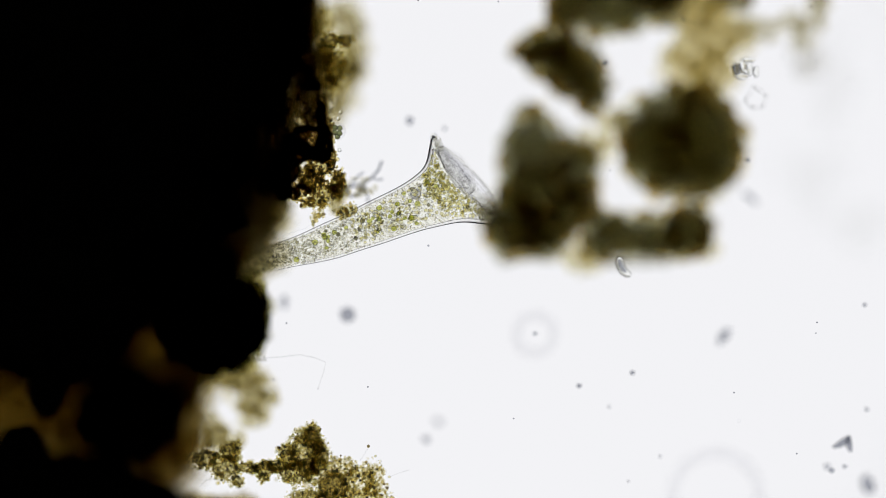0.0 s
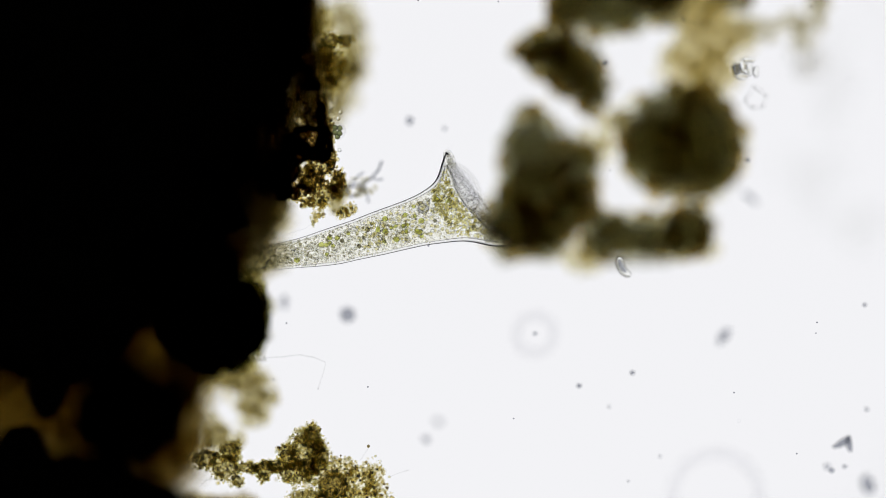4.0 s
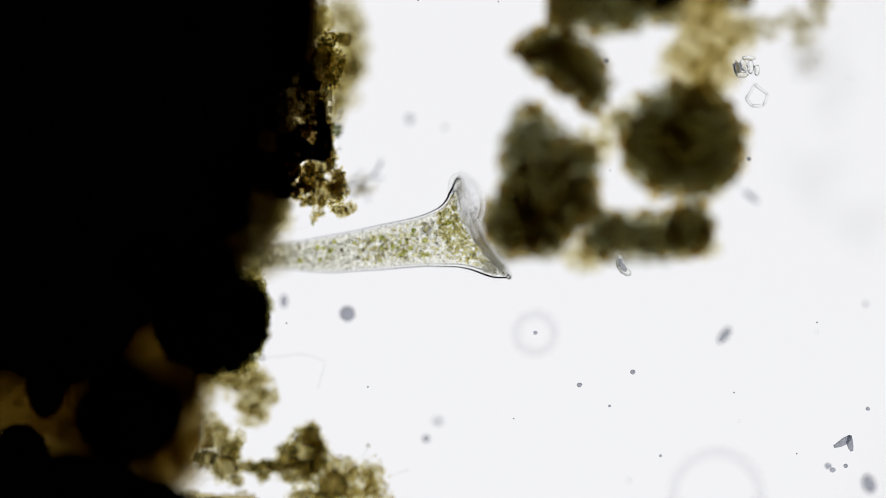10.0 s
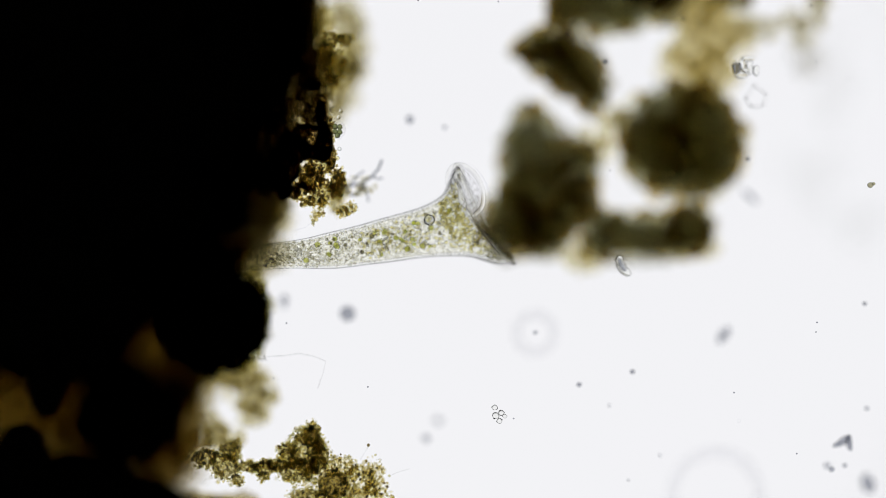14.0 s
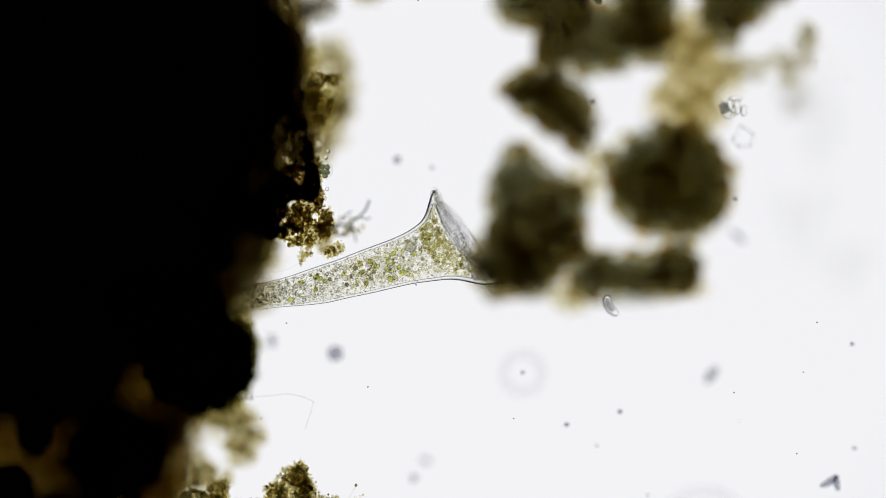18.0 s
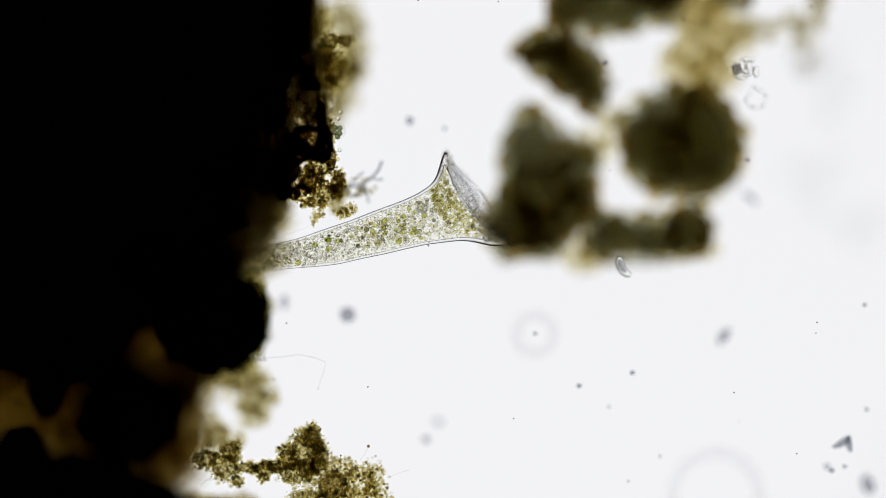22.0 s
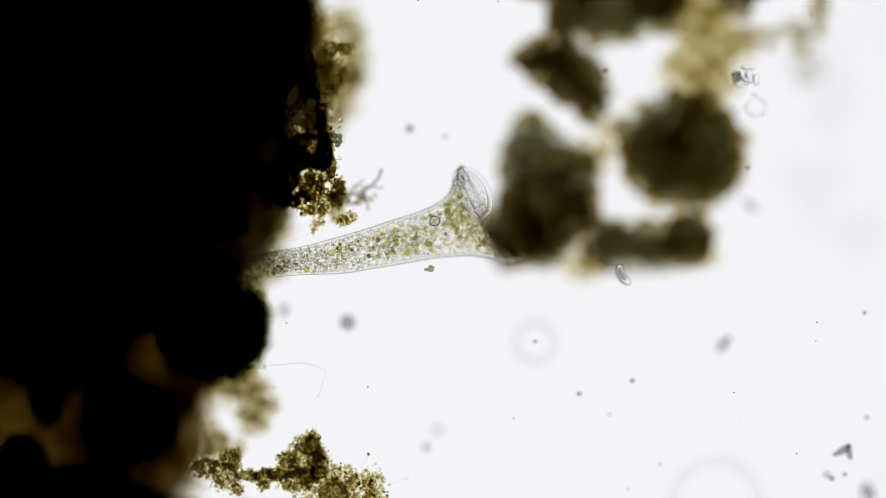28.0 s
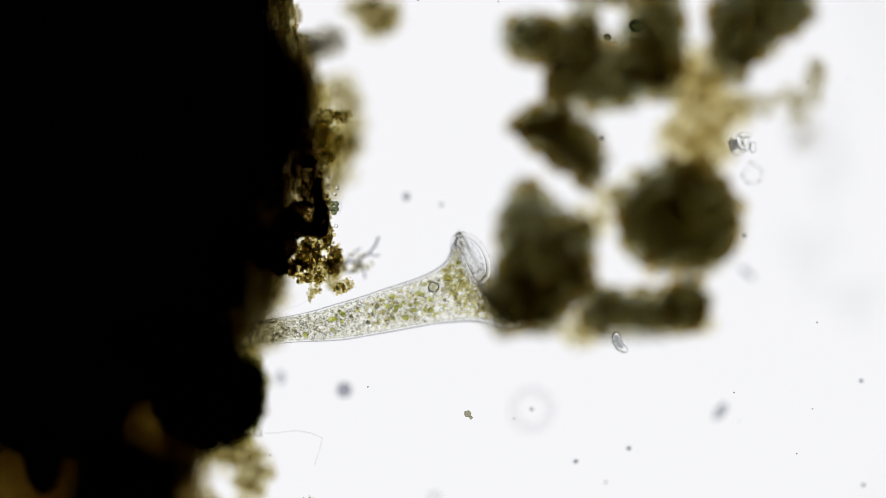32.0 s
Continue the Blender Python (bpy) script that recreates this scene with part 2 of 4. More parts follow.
def sheet(lumps, level, lift, seed, step=7.0):
    """Closed flakes that follow the joined outline of several lumps, with a crumbly edge."""
    box = np.array([(x - rx, x + rx, y - ry, y + ry) for x, y, z, rx, ry, rz in lumps])
    nx = int((box[:, 1].max() - box[:, 0].min()) * 1.3 / step) + 4
    ny = int((box[:, 3].max() - box[:, 2].min()) * 1.3 / step) + 4
    cx, cy = (box[:, 1].max() + box[:, 0].min()) / 2, (box[:, 3].max() + box[:, 2].min()) / 2
    gx = cx + (np.arange(nx + 1) - nx / 2) * step
    gy = cy + (np.arange(ny + 1) - ny / 2) * step
    field = np.full((nx + 1, ny + 1), -9.0)
    for x, y, z, rx, ry, rz in lumps:
        d = np.sqrt(((gx[:, None] - x) / rx) ** 2 + ((gy[None, :] - y) / ry) ** 2)
        field = np.maximum(field, (1 - d) * min(rx, ry) / 45)
    for i in range(nx + 1):
        for j in range(ny + 1):
            field[i, j] += 0.3 * noise.fractal(Vector((gx[i] * 0.03, gy[j] * 0.03, seed)), 0.9, 2.1, 3)
    full = (field[:-1, :-1] + field[1:, :-1] + field[:-1, 1:] + field[1:, 1:]) / 4 > level
    r2 = np.random.default_rng(seed)
    flakes, seen = [], np.zeros_like(full)
    for start in zip(*np.nonzero(full)):
        if seen[start]:
            continue
        flake, queue = np.zeros_like(full), [start]
        seen[start] = True
        while queue:
            i, j = queue.pop()
            flake[i, j] = True
            for a, b in ((i - 1, j), (i + 1, j), (i, j - 1), (i, j + 1)):
                if 0 <= a < nx and 0 <= b < ny and full[a, b] and not seen[a, b]:
                    seen[a, b] = True
                    queue.append((a, b))
        if flake.sum() > 3:
            flakes.append(flake_mesh(flake, gx, gy, field, level, lift, r2))
    return flakes


def flake_mesh(full, gx, gy, field, level, lift, r2):
    """Both faces and the edge of one flake on the grid."""
    nx, ny = full.shape
    v, f, index = [], [], {}

    def corner(i, j, side):
        if (i, j, side) not in index:
            index[i, j, side] = len(v)
            if (i, j, -side) in index:
                px, py = v[index[i, j, -side]][:2]
            else:
                px, py = gx[i] + r2.uniform(-2.2, 2.2), gy[j] + r2.uniform(-2.2, 2.2)
            v.append((px, py, lift + side * (2 + 4 * max(0.0, min(1.0, field[i, j] - level)))))
        return index[i, j, side]
    pad = np.pad(full, 1)
    for i in range(nx):
        for j in range(ny):
            if not full[i, j]:
                continue
            ring = ((i, j), (i + 1, j), (i + 1, j + 1), (i, j + 1))
            f.append(tuple(corner(*p, 1) for p in ring))
            f.append(tuple(corner(*p, -1) for p in ring[::-1]))
            for k, (di, dj) in enumerate(((0, -1), (1, 0), (0, 1), (-1, 0))):
                if not pad[i + 1 + di, j + 1 + dj]:
                    p, q = ring[k], ring[(k + 1) % 4]
                    f.append((corner(*q, 1), corner(*p, 1), corner(*p, -1), corner(*q, -1)))
    return v, f


def floc(name, label, group, lumps, mat, lo, hi, pieces=12, fuzz=1.0, size=(0.34, 0.56), reach=0.7, bed=None, border=None):
    """A loose cloud of translucent lumps, with a fuzz of granules round them."""
    x0, y0, z0 = lumps[0][:3]
    root = thing(name, x0, y0, z0, label, "detritus", group)
    cloud = []
    for k, level in enumerate((-0.2, 0.08, 0.3) if bed else ()):
        for v, f in sheet([(*spread(*one[:3], x0, y0, z0), *one[3:]) for one in lumps], level, k * 12 - 12, int(x0) + k):
            part("bed", mesh_of("bed", v, f), bed, root)
    for x, y, z, rx, ry, rz in lumps:
        off, turn = spread(x, y, z, x0, y0, z0), rng.random() * 6.283
        for i in range(pieces):
            a, q = turn + i * 2.39996 + rng.normal() * 0.2, math.sqrt((i + rng.random()) / pieces) * reach
            d = np.array((q * math.cos(a), q * math.sin(a), rng.uniform(-0.7, 0.7)))
            k = rng.uniform(*size)
            v, f = lumpy(3, (0, 0, 0), np.array((rx, ry, rz)) * k * rng.uniform(0.8, 1.2, 3), 0.22, int(rng.integers(1e6)), 2.0)
            part("lump", mesh_of("lump", v, f), mat, root, spot=off + d * (rx, ry, rz))
        for i in range(int(fuzz * 4 * rx * ry / (lo + hi) ** 2)):
            d = rng.normal(size=3)
            d *= rng.random() ** 0.4 * 1.06 * (1 + 0.2 * noise.noise(Vector(d * 1.7 + x * 0.1))) / np.linalg.norm(d)
            cloud.append(lumpy(1, off + d * (rx, ry, rz), (lo + (hi - lo) * rng.random() ** 1.6) * rng.uniform(0.7, 1.35, 3), 0.25, int(rng.integers(1e6))))
    if border:
        specks = []
        for x, y, z, rx, ry, rz in lumps:
            for i in range(int((rx + ry) * 0.3)):
                a, q = rng.random() * 6.283, rng.uniform(0.88, 1.12)
                p = spread(x, y, z, x0, y0, z0) + (q * rx * math.cos(a), q * ry * math.sin(a), rng.uniform(-14, 14))
                specks.append(lumpy(1, p, rng.uniform(5.0, 13.0) * rng.uniform(0.7, 1.35, 3), 0.25, int(rng.integers(1e6))))
        v, f = join(specks)
        tagged(part("border_grit", mesh_of("border_grit", v, f), border, root, "golden brown granules along the border"), kind="stuff")
    if cloud:
        v, f = join(cloud)
        tagged(part("granule_cloud", mesh_of("granule_cloud", v, f), mat, root, "loose fuzz of granules"), kind="stuff")
    return root


def grain_meshes(name, sizes, rough, sub=2):
    return [mesh_of(name, *lumpy(sub, (0, 0, 0), r * np.array((1.0, q, 0.9)), rough, i * 7 + int(r)), smooth=(i % 3 != 0))
            for r in sizes for i, q in enumerate((0.75, 1.0, 1.25))]


GRAINS = grain_meshes("granule", (2.2, 3.0, 3.8, 5.4), 0.22)


OLIVES = ((OLIVEGRIT, 0.55, "olive_grit", "dull olive fine grains"), (GOLDFINE, 0.27, "golden_grit", "golden fine grains"), (SOOT, 0.06, "dark_grit", "dark fine grains"), (PALE, 0.12, "pale_grit", "pale glittering fine grains"))
PALES = ((PALE, 0.46, "pale_grit", "pale glittering fine grains"), (GOLDFINE, 0.3, "golden_grit", "golden fine grains"), (OLIVEGRIT, 0.2, "olive_grit", "dull olive fine grains"), (SOOT, 0.04, "dark_grit", "dark fine grains"))
EARTHS = ((BROWNGRIT, 0.5, "brown_grit", "brown fine grains"), (GOLDFINE, 0.3, "golden_grit", "golden fine grains"), (SOOT, 0.1, "dark_grit", "dark fine grains"), (PALE, 0.1, "pale_grit", "pale glittering fine grains"))
HONEY = ((GOLDFINE, 0.48, "golden_grit", "golden fine grains"), (BROWNGRIT, 0.27, "brown_grit", "brown fine grains"), (SOOT, 0.05, "dark_grit", "dark fine grains"), (PALE, 0.2, "pale_grit", "pale glittering fine grains"))


def crumb(name, label, group, cores, grains, density, tones, bright=GOLD, size=(1.1, 3.4)):
    """A crumb in focus: a heap of fine grit of several colours with light between the grains, and single larger granules on it."""
    x0, y0, z0 = cores[0][:3]
    root = thing(name, x0, y0, z0, label, "detritus", group)
    areas = np.array([c[3] * c[4] for c in cores], float)

    def spot(reach):
        c = cores[int(rng.choice(len(cores), p=areas / areas.sum()))]
        d = rng.normal(size=3)
        d *= reach * (1 + 0.4 * noise.noise(Vector(d * 1.3 + c[0]))) / np.linalg.norm(d[:2])
        d[2] = max(-1.0, min(1.0, d[2]))
        return spread(*c[:3], x0, y0, z0) + d * np.array(c[3:])
    for i in range(grains):
        ob = part("granule", GRAINS[int(rng.integers(len(GRAINS)))], bright, root, spot=spot(rng.uniform(0.3, 0.95)))
        ob.rotation_euler = rng.uniform(0, 6.28, 3)
    for x, y, z, rx, ry, rz in cores:
        v, f = lumpy(4, (0, 0, 0), np.array((rx, ry, rz)) * 0.72, 0.3, int(x + y), 3.0)
        part("core", mesh_of("core", v, f), SOFTCORE if tones is not PALES else PALECORE, root, spot=spread(x, y, z, x0, y0, z0))
    total = density * areas.sum() / 5.2
    for mat, share, name2, tint in tones:
        v, f = join([lumpy(1, spot(math.sqrt(rng.random())), rng.uniform(*size) * rng.uniform(0.7, 1.3, 3), 0.3, i) for i in range(int(total * share) + 1)])
        tagged(part(name2, mesh_of(name2, v, f), mat, root, tint), kind="stuff")
    return root


black_mass("detritus_mass", "large black mass of rotting plant detritus", [
    (188, 50, -150, 354, 335, 130), (300, -200, -150, 212, 200, 120), (170, 390, -150, 240, 205, 120), (385, 265, -150, 80, 78, 60), (384, 372, -130, 62, 62, 40), (100, 560, -150, 155, 128, 100)], 0.6, BROWN, 4, 12, 0.06)
black_mass("detritus_lobe", "rounded black lobe of detritus with a crumbly rim", [(374, 563, -76, 98, 94, 56), (312, 470, 70, 98, 56, 40)], 9.0, RIM, 2.5, 10.0, 0.06)
black_mass("detritus_lobe", "rounded black lobe of detritus, out of focus", [(228, 738, -170, 98, 86, 70), (215, 690, -190, 60, 60, 50), (186, 866, -180, 105, 44, 50)], 0, BROWN)
black_mass("detritus_lobe", "small black lobe of detritus between brown gaps", [(82, 685, -90, 34, 58, 30), (38, 812, -90, 50, 62, 36)], 0.4, BROWN, 3, 8)
black_mass("detritus_mass", "black mass of detritus at the lower rim", [(120, 905, -160, 170, 105, 90), (244, 942, -160, 128, 94, 80), (-30, 860, -160, 60, 60, 60)], 0.4, BROWN, 4, 10)
black_mass("detritus_stalk", "dark crumbly stalk of detritus with golden grains", [
    (544, 248, -14, 34, 26, 10), (574, 254, -14, 13, 34, 10), (568, 206, -16, 6, 24, 8), (550, 152, -22, 16, 9, 8), (522, 268, -22, 28, 24, 10), (560, 272, -18, 24, 12, 8),
    (506, 296, -22, 24, 32, 10), (502, 336, -14, 14, 18, 8), (486, 318, -22, 26, 22, 10)], 6.0, BROWNGRIT, 1.5, 4.5, 0.1, STALK)

VEIL = "brown veils"
VZ, FZ = -200, -200
WIDE = (0.5, 0.85)
floc("brown_floc", "dim brown veil of detritus behind the black lobes", VEIL, [
    (30, 750, -110, 150, 110, 40), (-60, 700, -120, 110, 120, 40), (150, 740, VZ, 100, 100, 40)], WINDOW, 5, 12, 2, 0.3, WIDE, 0.9, GAPBED)
floc("brown_floc", "dim brown crumbly veil between two black lobes", VEIL, [(265, 640, -120, 105, 105, 40)], WINDOW, 3, 8, 2, 0.6, WIDE, 0.9, GAPBED)
floc("brown_floc", "brown veil of detritus above the foot of the ciliate", VEIL, [
    (426, 392, -100, 66, 66, 30), (448, 347, -110, 60, 52, 30), (430, 320, -120, 80, 60, 40)], WINDOW, 4, 10, 1, 0.5, WIDE, 0.8, VEILBED)
floc("brown_floc", "thin brown rim of the veil above the foot", VEIL, [(462, 388, -110, 40, 52, 16), (486, 378, -100, 30, 44, 14), (502, 392, -100, 20, 30, 12)], DRAB, 4, 10, 6, 0.8)
floc("brown_floc", "brown veil of detritus over the foot of the ciliate", VEIL, [(384, 456, 60, 44, 50, 16), (404, 452, 70, 34, 40, 14)], WINDOW, 3, 8, 4, 0.8, WIDE)
floc("brown_floc", "thin brown haze over the foot of the ciliate", VEIL, [(434, 457, 110, 46, 46, 14), (464, 456, 110, 54, 42, 14)], HAZE, 3, 8, 3, 0.2, (0.7, 1.0), 0.4)
floc("brown_floc", "brown crumbly border of the black mass", VEIL, [
    (532, 50, -70, 36, 100, 40), (546, 128, -50, 34, 44, 30), (470, 280, -60, 40, 60, 30), (452, 318, -60, 40, 24, 30), (490, 235, -60, 34, 30, 20)], BROWN, 3, 9, 5, 0.8, (0.4, 0.7), 0.8, VEILBED)
floc("brown_floc", "thin brown tissue with bright slits above the stalk", VEIL, [(512, 196, -24, 24, 40, 10), (546, 196, -24, 26, 36, 10), (562, 176, -24, 14, 26, 8)], BROWN, 3, 7, 3, 0.8, (0.4, 0.7), 0.8, VEILBED)
floc("brown_floc", "olive brown bulge of detritus beside the black mass", VEIL, [
    (585, 118, -60, 34, 50, 20), (568, 55, -60, 26, 46, 20)], MOSS, 3, 9, 3, 0.5, (0.4, 0.7))
OLIVE = "olive flocs out of focus"
FZ, FINE = -130, (0.26, 0.42)
floc("olive_floc", "dark olive floc of detritus, out of focus", OLIVE, [
    (943, 285, FZ, 56, 90, 40), (958, 364, FZ, 74, 72, 45), (1012, 302, FZ, 46, 52, 30), (1018, 360, FZ, 40, 38, 30), (966, 420, FZ, 36, 34, 24), (905, 395, FZ, 46, 58, 36), (940, 408, FZ, 44, 46, 30)], FLOC, 6, 13, 20, 1.6, FINE, 0.86, BED, OCHRE)
floc("olive_floc", "round dark olive floc of detritus, out of focus", OLIVE, [(1207, 250, FZ, 107, 96, 60), (1158, 268, FZ, 54, 58, 40), (1244, 264, FZ, 66, 80, 40)], FLOC, 6, 13, 26, 1.6, FINE, 0.86, BED, OCHRE)
floc("olive_floc", "long dark olive floc of detritus, out of focus", OLIVE, [
    (1072, 414, FZ, 40, 44, 30), (1135, 420, FZ, 70, 38, 30), (1200, 418, FZ, 52, 40, 30), (1226, 404, FZ, 32, 46, 20)], FLOC, 6, 13, 16, 1.6, FINE, 0.86, BED, OCHRE)
floc("olive_floc", "wedge-shaped dark olive floc, out of focus", OLIVE, [
    (938, 92, FZ, 26, 22, 18), (956, 92, FZ, 32, 34, 22), (981, 97, FZ, 40, 47, 26), (1005, 112, FZ, 44, 49, 24), (1028, 133, FZ, 42, 46, 24), (1047, 160, FZ, 28, 40, 18)], FLOC, 5, 10, 17, 1.6, FINE, 0.86, BED, OCHRE)
floc("olive_floc", "broad dark olive floc round a small bright gap, out of focus", OLIVE, [
    (1078, 0, FZ, 98, 58, 50), (950, -66, FZ, 50, 42, 40), (1008, -48, FZ, 58, 50, 40), (1042, -66, FZ, 26, 50, 30), (1154, -62, FZ, 42, 76, 50), (1184, -80, FZ, 34, 90, 40), (1082, -152, FZ, 64, 26, 30), (1004, 16, FZ, 34, 40, 30), (1170, -6, FZ, 38, 46, 30)], FLOC, 6, 13, 20, 1.6, FINE, 0.86, BED, OCHRE)
floc("olive_floc", "dark olive floc of detritus, out of focus", OLIVE, [(1330, -98, FZ, 70, 70, 50), (1388, -122, FZ, 54, 50, 40), (1302, -50, FZ, 38, 56, 40)], FLOC, 6, 13, 18, 1.6, FINE, 0.86, BED, OCHRE)
TANS = "tan veils"
floc("tan_floc", "thin tan veil of detritus, out of focus", TANS, [
    (1222, 14, FZ, 42, 52, 30), (1248, 2, FZ, 44, 56, 30), (1262, 62, FZ, 52, 62, 30), (1222, 108, FZ, 50, 48, 30), (1266, 122, FZ, 38, 48, 30), (1238, 160, FZ, 36, 30, 30), (1300, 60, FZ, 34, 36, 20)], TAN, 6, 13, 3, 0.7, FINE, 0.9, TANBED)
floc("tan_floc", "wispy tan arm of detritus, out of focus", TANS, [
    (1345, 52, FZ, 55, 26, 20), (1420, 64, FZ, 28, 26, 20), (1448, 18, FZ, 22, 46, 20), (1452, 0, FZ, 16, 30, 16), (1405, 40, FZ, 40, 22, 16)], HAZE, 6, 13, 10, 1.0, FINE, 0.85)
floc("grey_floc", "thin grey cloud under the wispy arm, far out of focus", TANS, [(1424, 108, -190, 34, 40, 20)], GREYFLOC, 6, 12, 4, 0.3)
floc("tan_floc", "thin tan bridge of detritus, out of focus", TANS, [(1050, 262, FZ, 40, 46, 20), (1030, 458, FZ, 48, 28, 20), (1090, 215, FZ, 30, 30, 20), (1250, 430, FZ, 26, 40, 20)], TAN, 7, 15, 4)
floc("tan_floc", "tan floc beside the black mass, out of focus", TANS, [(608, 36, -140, 40, 40, 24), (630, 88, -140, 34, 42, 24), (612, 132, -130, 38, 36, 24), (604, 172, -130, 30, 38, 20), (590, 206, -120, 20, 26, 16), (628, 122, -110, 16, 18, 12)], DRAB, 6, 13, 8)
floc("tan_floc", "olive tan floc, out of focus", TANS, [(430, 684, -100, 40, 36, 20), (462, 706, -90, 26, 36, 20), (400, 668, -110, 46, 24, 20), (362, 688, -120, 24, 34, 20), (372, 762, -80, 26, 30, 16), (398, 778, -70, 30, 26, 16), (448, 735, -90, 24, 18, 12)], DRAB, 4, 10, 6, 1.0, (0.34, 0.56), 0.7, None, TAN)
floc("brown_floc", "mossy border of the black lobe", VEIL, [(462, 548, -66, 17, 62, 16), (450, 606, -66, 17, 40, 16), (432, 642, -60, 22, 26, 16), (446, 500, -44, 20, 28, 16)], OLIVEGRIT, 2, 6, 6, 1.4, (0.3, 0.6), 0.8)
floc("brown_floc", "dark green mossy fringe at the lower rim", VEIL, [(352, 904, -60, 90, 24, 20)], MOSS, 3, 8, 10, 1.2, (0.4, 0.7), 0.8, DRABBED)
floc("brown_floc", "brown fringe of the blurred black lobe", VEIL, [(319, 725, -170, 46, 108, 30), (305, 814, -170, 50, 58, 30), (271, 838, -150, 60, 54, 30), (276, 804, -150, 40, 40, 20)], WINDOW, 5, 12, 2, 0.6, WIDE, 0.9, DRABBED)
floc("tan_floc", "olive tan flake, out of focus", TANS, [(672, -106, -130, 44, 34, 20), (652, -118, -130, 38, 30, 20), (698, -104, -130, 24, 30, 16), (676, -84, -130, 34, 18, 12)], DRAB, 7, 15, 9)
floc("grey_floc", "greyish rounded flake, out of focus", TANS, [(585, -60, -80, 38, 34, 14), (562, -50, -80, 24, 22, 12)], GREYFLOC, 3, 8, 20, 1.4)
floc("grey_floc", "thin pale grey cloud of slime, far out of focus", TANS, [(1436, 108, -220, 44, 46, 30), (1478, 150, -260, 60, 110, 30), (1440, 320, -260, 70, 80, 30), (1520, 400, -260, 60, 60, 30)], MIST, 8, 16, 5, 0.0)

GOLDS = "golden crumbs"
crumb("golden_clump", "olive golden granular clump of algae and detritus", GOLDS, [
    (542, 800, 14, 34, 44, 18), (528, 836, 14, 40, 24, 16), (552, 772, 14, 20, 24, 12), (566, 812, 14, 22, 30, 14), (508, 802, 14, 20, 18, 10), (490, 824, 14, 28, 12, 10)], 60, 2.6, OLIVES)
crumb("golden_clump", "olive golden granular clump at the lower rim", GOLDS, [
    (590, 862, 14, 36, 30, 20), (550, 888, 14, 46, 24, 18)], 40, 2.2, OLIVES)
crumb("pale_clump", "pale glittering clump of grains and detritus", GOLDS, [
    (605, 828, 10, 30, 22, 12), (635, 855, 10, 34, 36, 14), (662, 850, 10, 24, 36, 12), (650, 888, 10, 48, 24, 14)], 60, 1.5, PALES)
crumb("golden_clump", "small brown clump of detritus with golden grains", GOLDS, [
    (398, 826, 14, 30, 28, 16), (408, 800, 14, 22, 22, 12), (440, 828, 14, 26, 12, 10), (470, 830, 14, 26, 15, 12), (420, 852, 14, 13, 11, 8), (362, 812, 14, 26, 18, 10), (466, 846, 14, 12, 10, 6)], 46, 2.2, OLIVES)
crumb("golden_crumb", "golden granular crumbs at the tip of the stalk", GOLDS, [
    (548, 322, -8, 18, 24, 8), (568, 298, -8, 20, 18, 8), (548, 302, -12, 10, 20, 6), (540, 316, -20, 14, 26, 6), (596, 328, -8, 16, 26, 8), (572, 340, -8, 30, 16, 8), (532, 338, -8, 22, 14, 8), (520, 346, -8, 14, 9, 6), (556, 358, -10, 28, 10, 6)], 70, 2.2, HONEY)
crumb("brown_crumb", "dark brown lump among golden crumbs", GOLDS, [(566, 316, -12, 11, 13, 6), (524, 334, -14, 9, 10, 6)], 6, 2.6, EARTHS)
crumb("golden_crumb", "pale beads hanging from the tip of the stalk", GOLDS, [
    (618, 370, -10, 15, 14, 6), (556, 384, -10, 6, 15, 5), (568, 374, -10, 7, 14, 5), (606, 378, -10, 10, 10, 5), (540, 364, -10, 10, 6, 5)], 26, 1.6, PALES, PALE)
crumb("grey_crumb", "greyish crumb under the stalk, out of focus", GOLDS, [(594, 356, -40, 14, 26, 8), (604, 342, -40, 16, 16, 8)], 0, 2.4, PALES)
crumb("brown_crumb", "dark brown granular crumbs along the stalk", GOLDS, [
    (500, 285, -24, 24, 34, 10), (482, 322, -24, 26, 16, 8), (556, 276, -10, 26, 12, 6), (588, 284, -12, 9, 26, 8), (602, 318, -14, 9, 18, 8), (573, 200, -14, 6, 34, 6), (583, 240, -14, 8, 34, 6)], 30, 2.4, EARTHS)
crumb("brown_crumb", "brown granular crumb on the black mass", GOLDS, [(592, 120, -30, 22, 34, 16), (610, 72, -16, 17, 11, 10), (584, 72, -22, 18, 16, 10), (574, 96, -30, 18, 26, 14), (582, 146, -30, 16, 14, 8)], 40, 1.8, OLIVES)


# ---- single small things ----
def ball_thing(name, label, category, group, x, y, z, radii, mat, rough=0.05, rz=0.0, sub=2):
    me = mesh_of(name, *lumpy(sub, (0, 0, 0), radii, rough, int(x)))
    ob = thing(name, x, y, z, label, category, group, me=me, mat=mat)
    ob.rotation_euler = (0, 0, radians(rz))
    return ob


def strand(name, label, category, points, radius, mat, group=""):
    p0 = np.array(points[0], float)
    v, f = tube(np.array(points, float) - p0, radius)
    return thing(name, *p0, label, category, group, me=mesh_of(name, v, f), mat=mat)


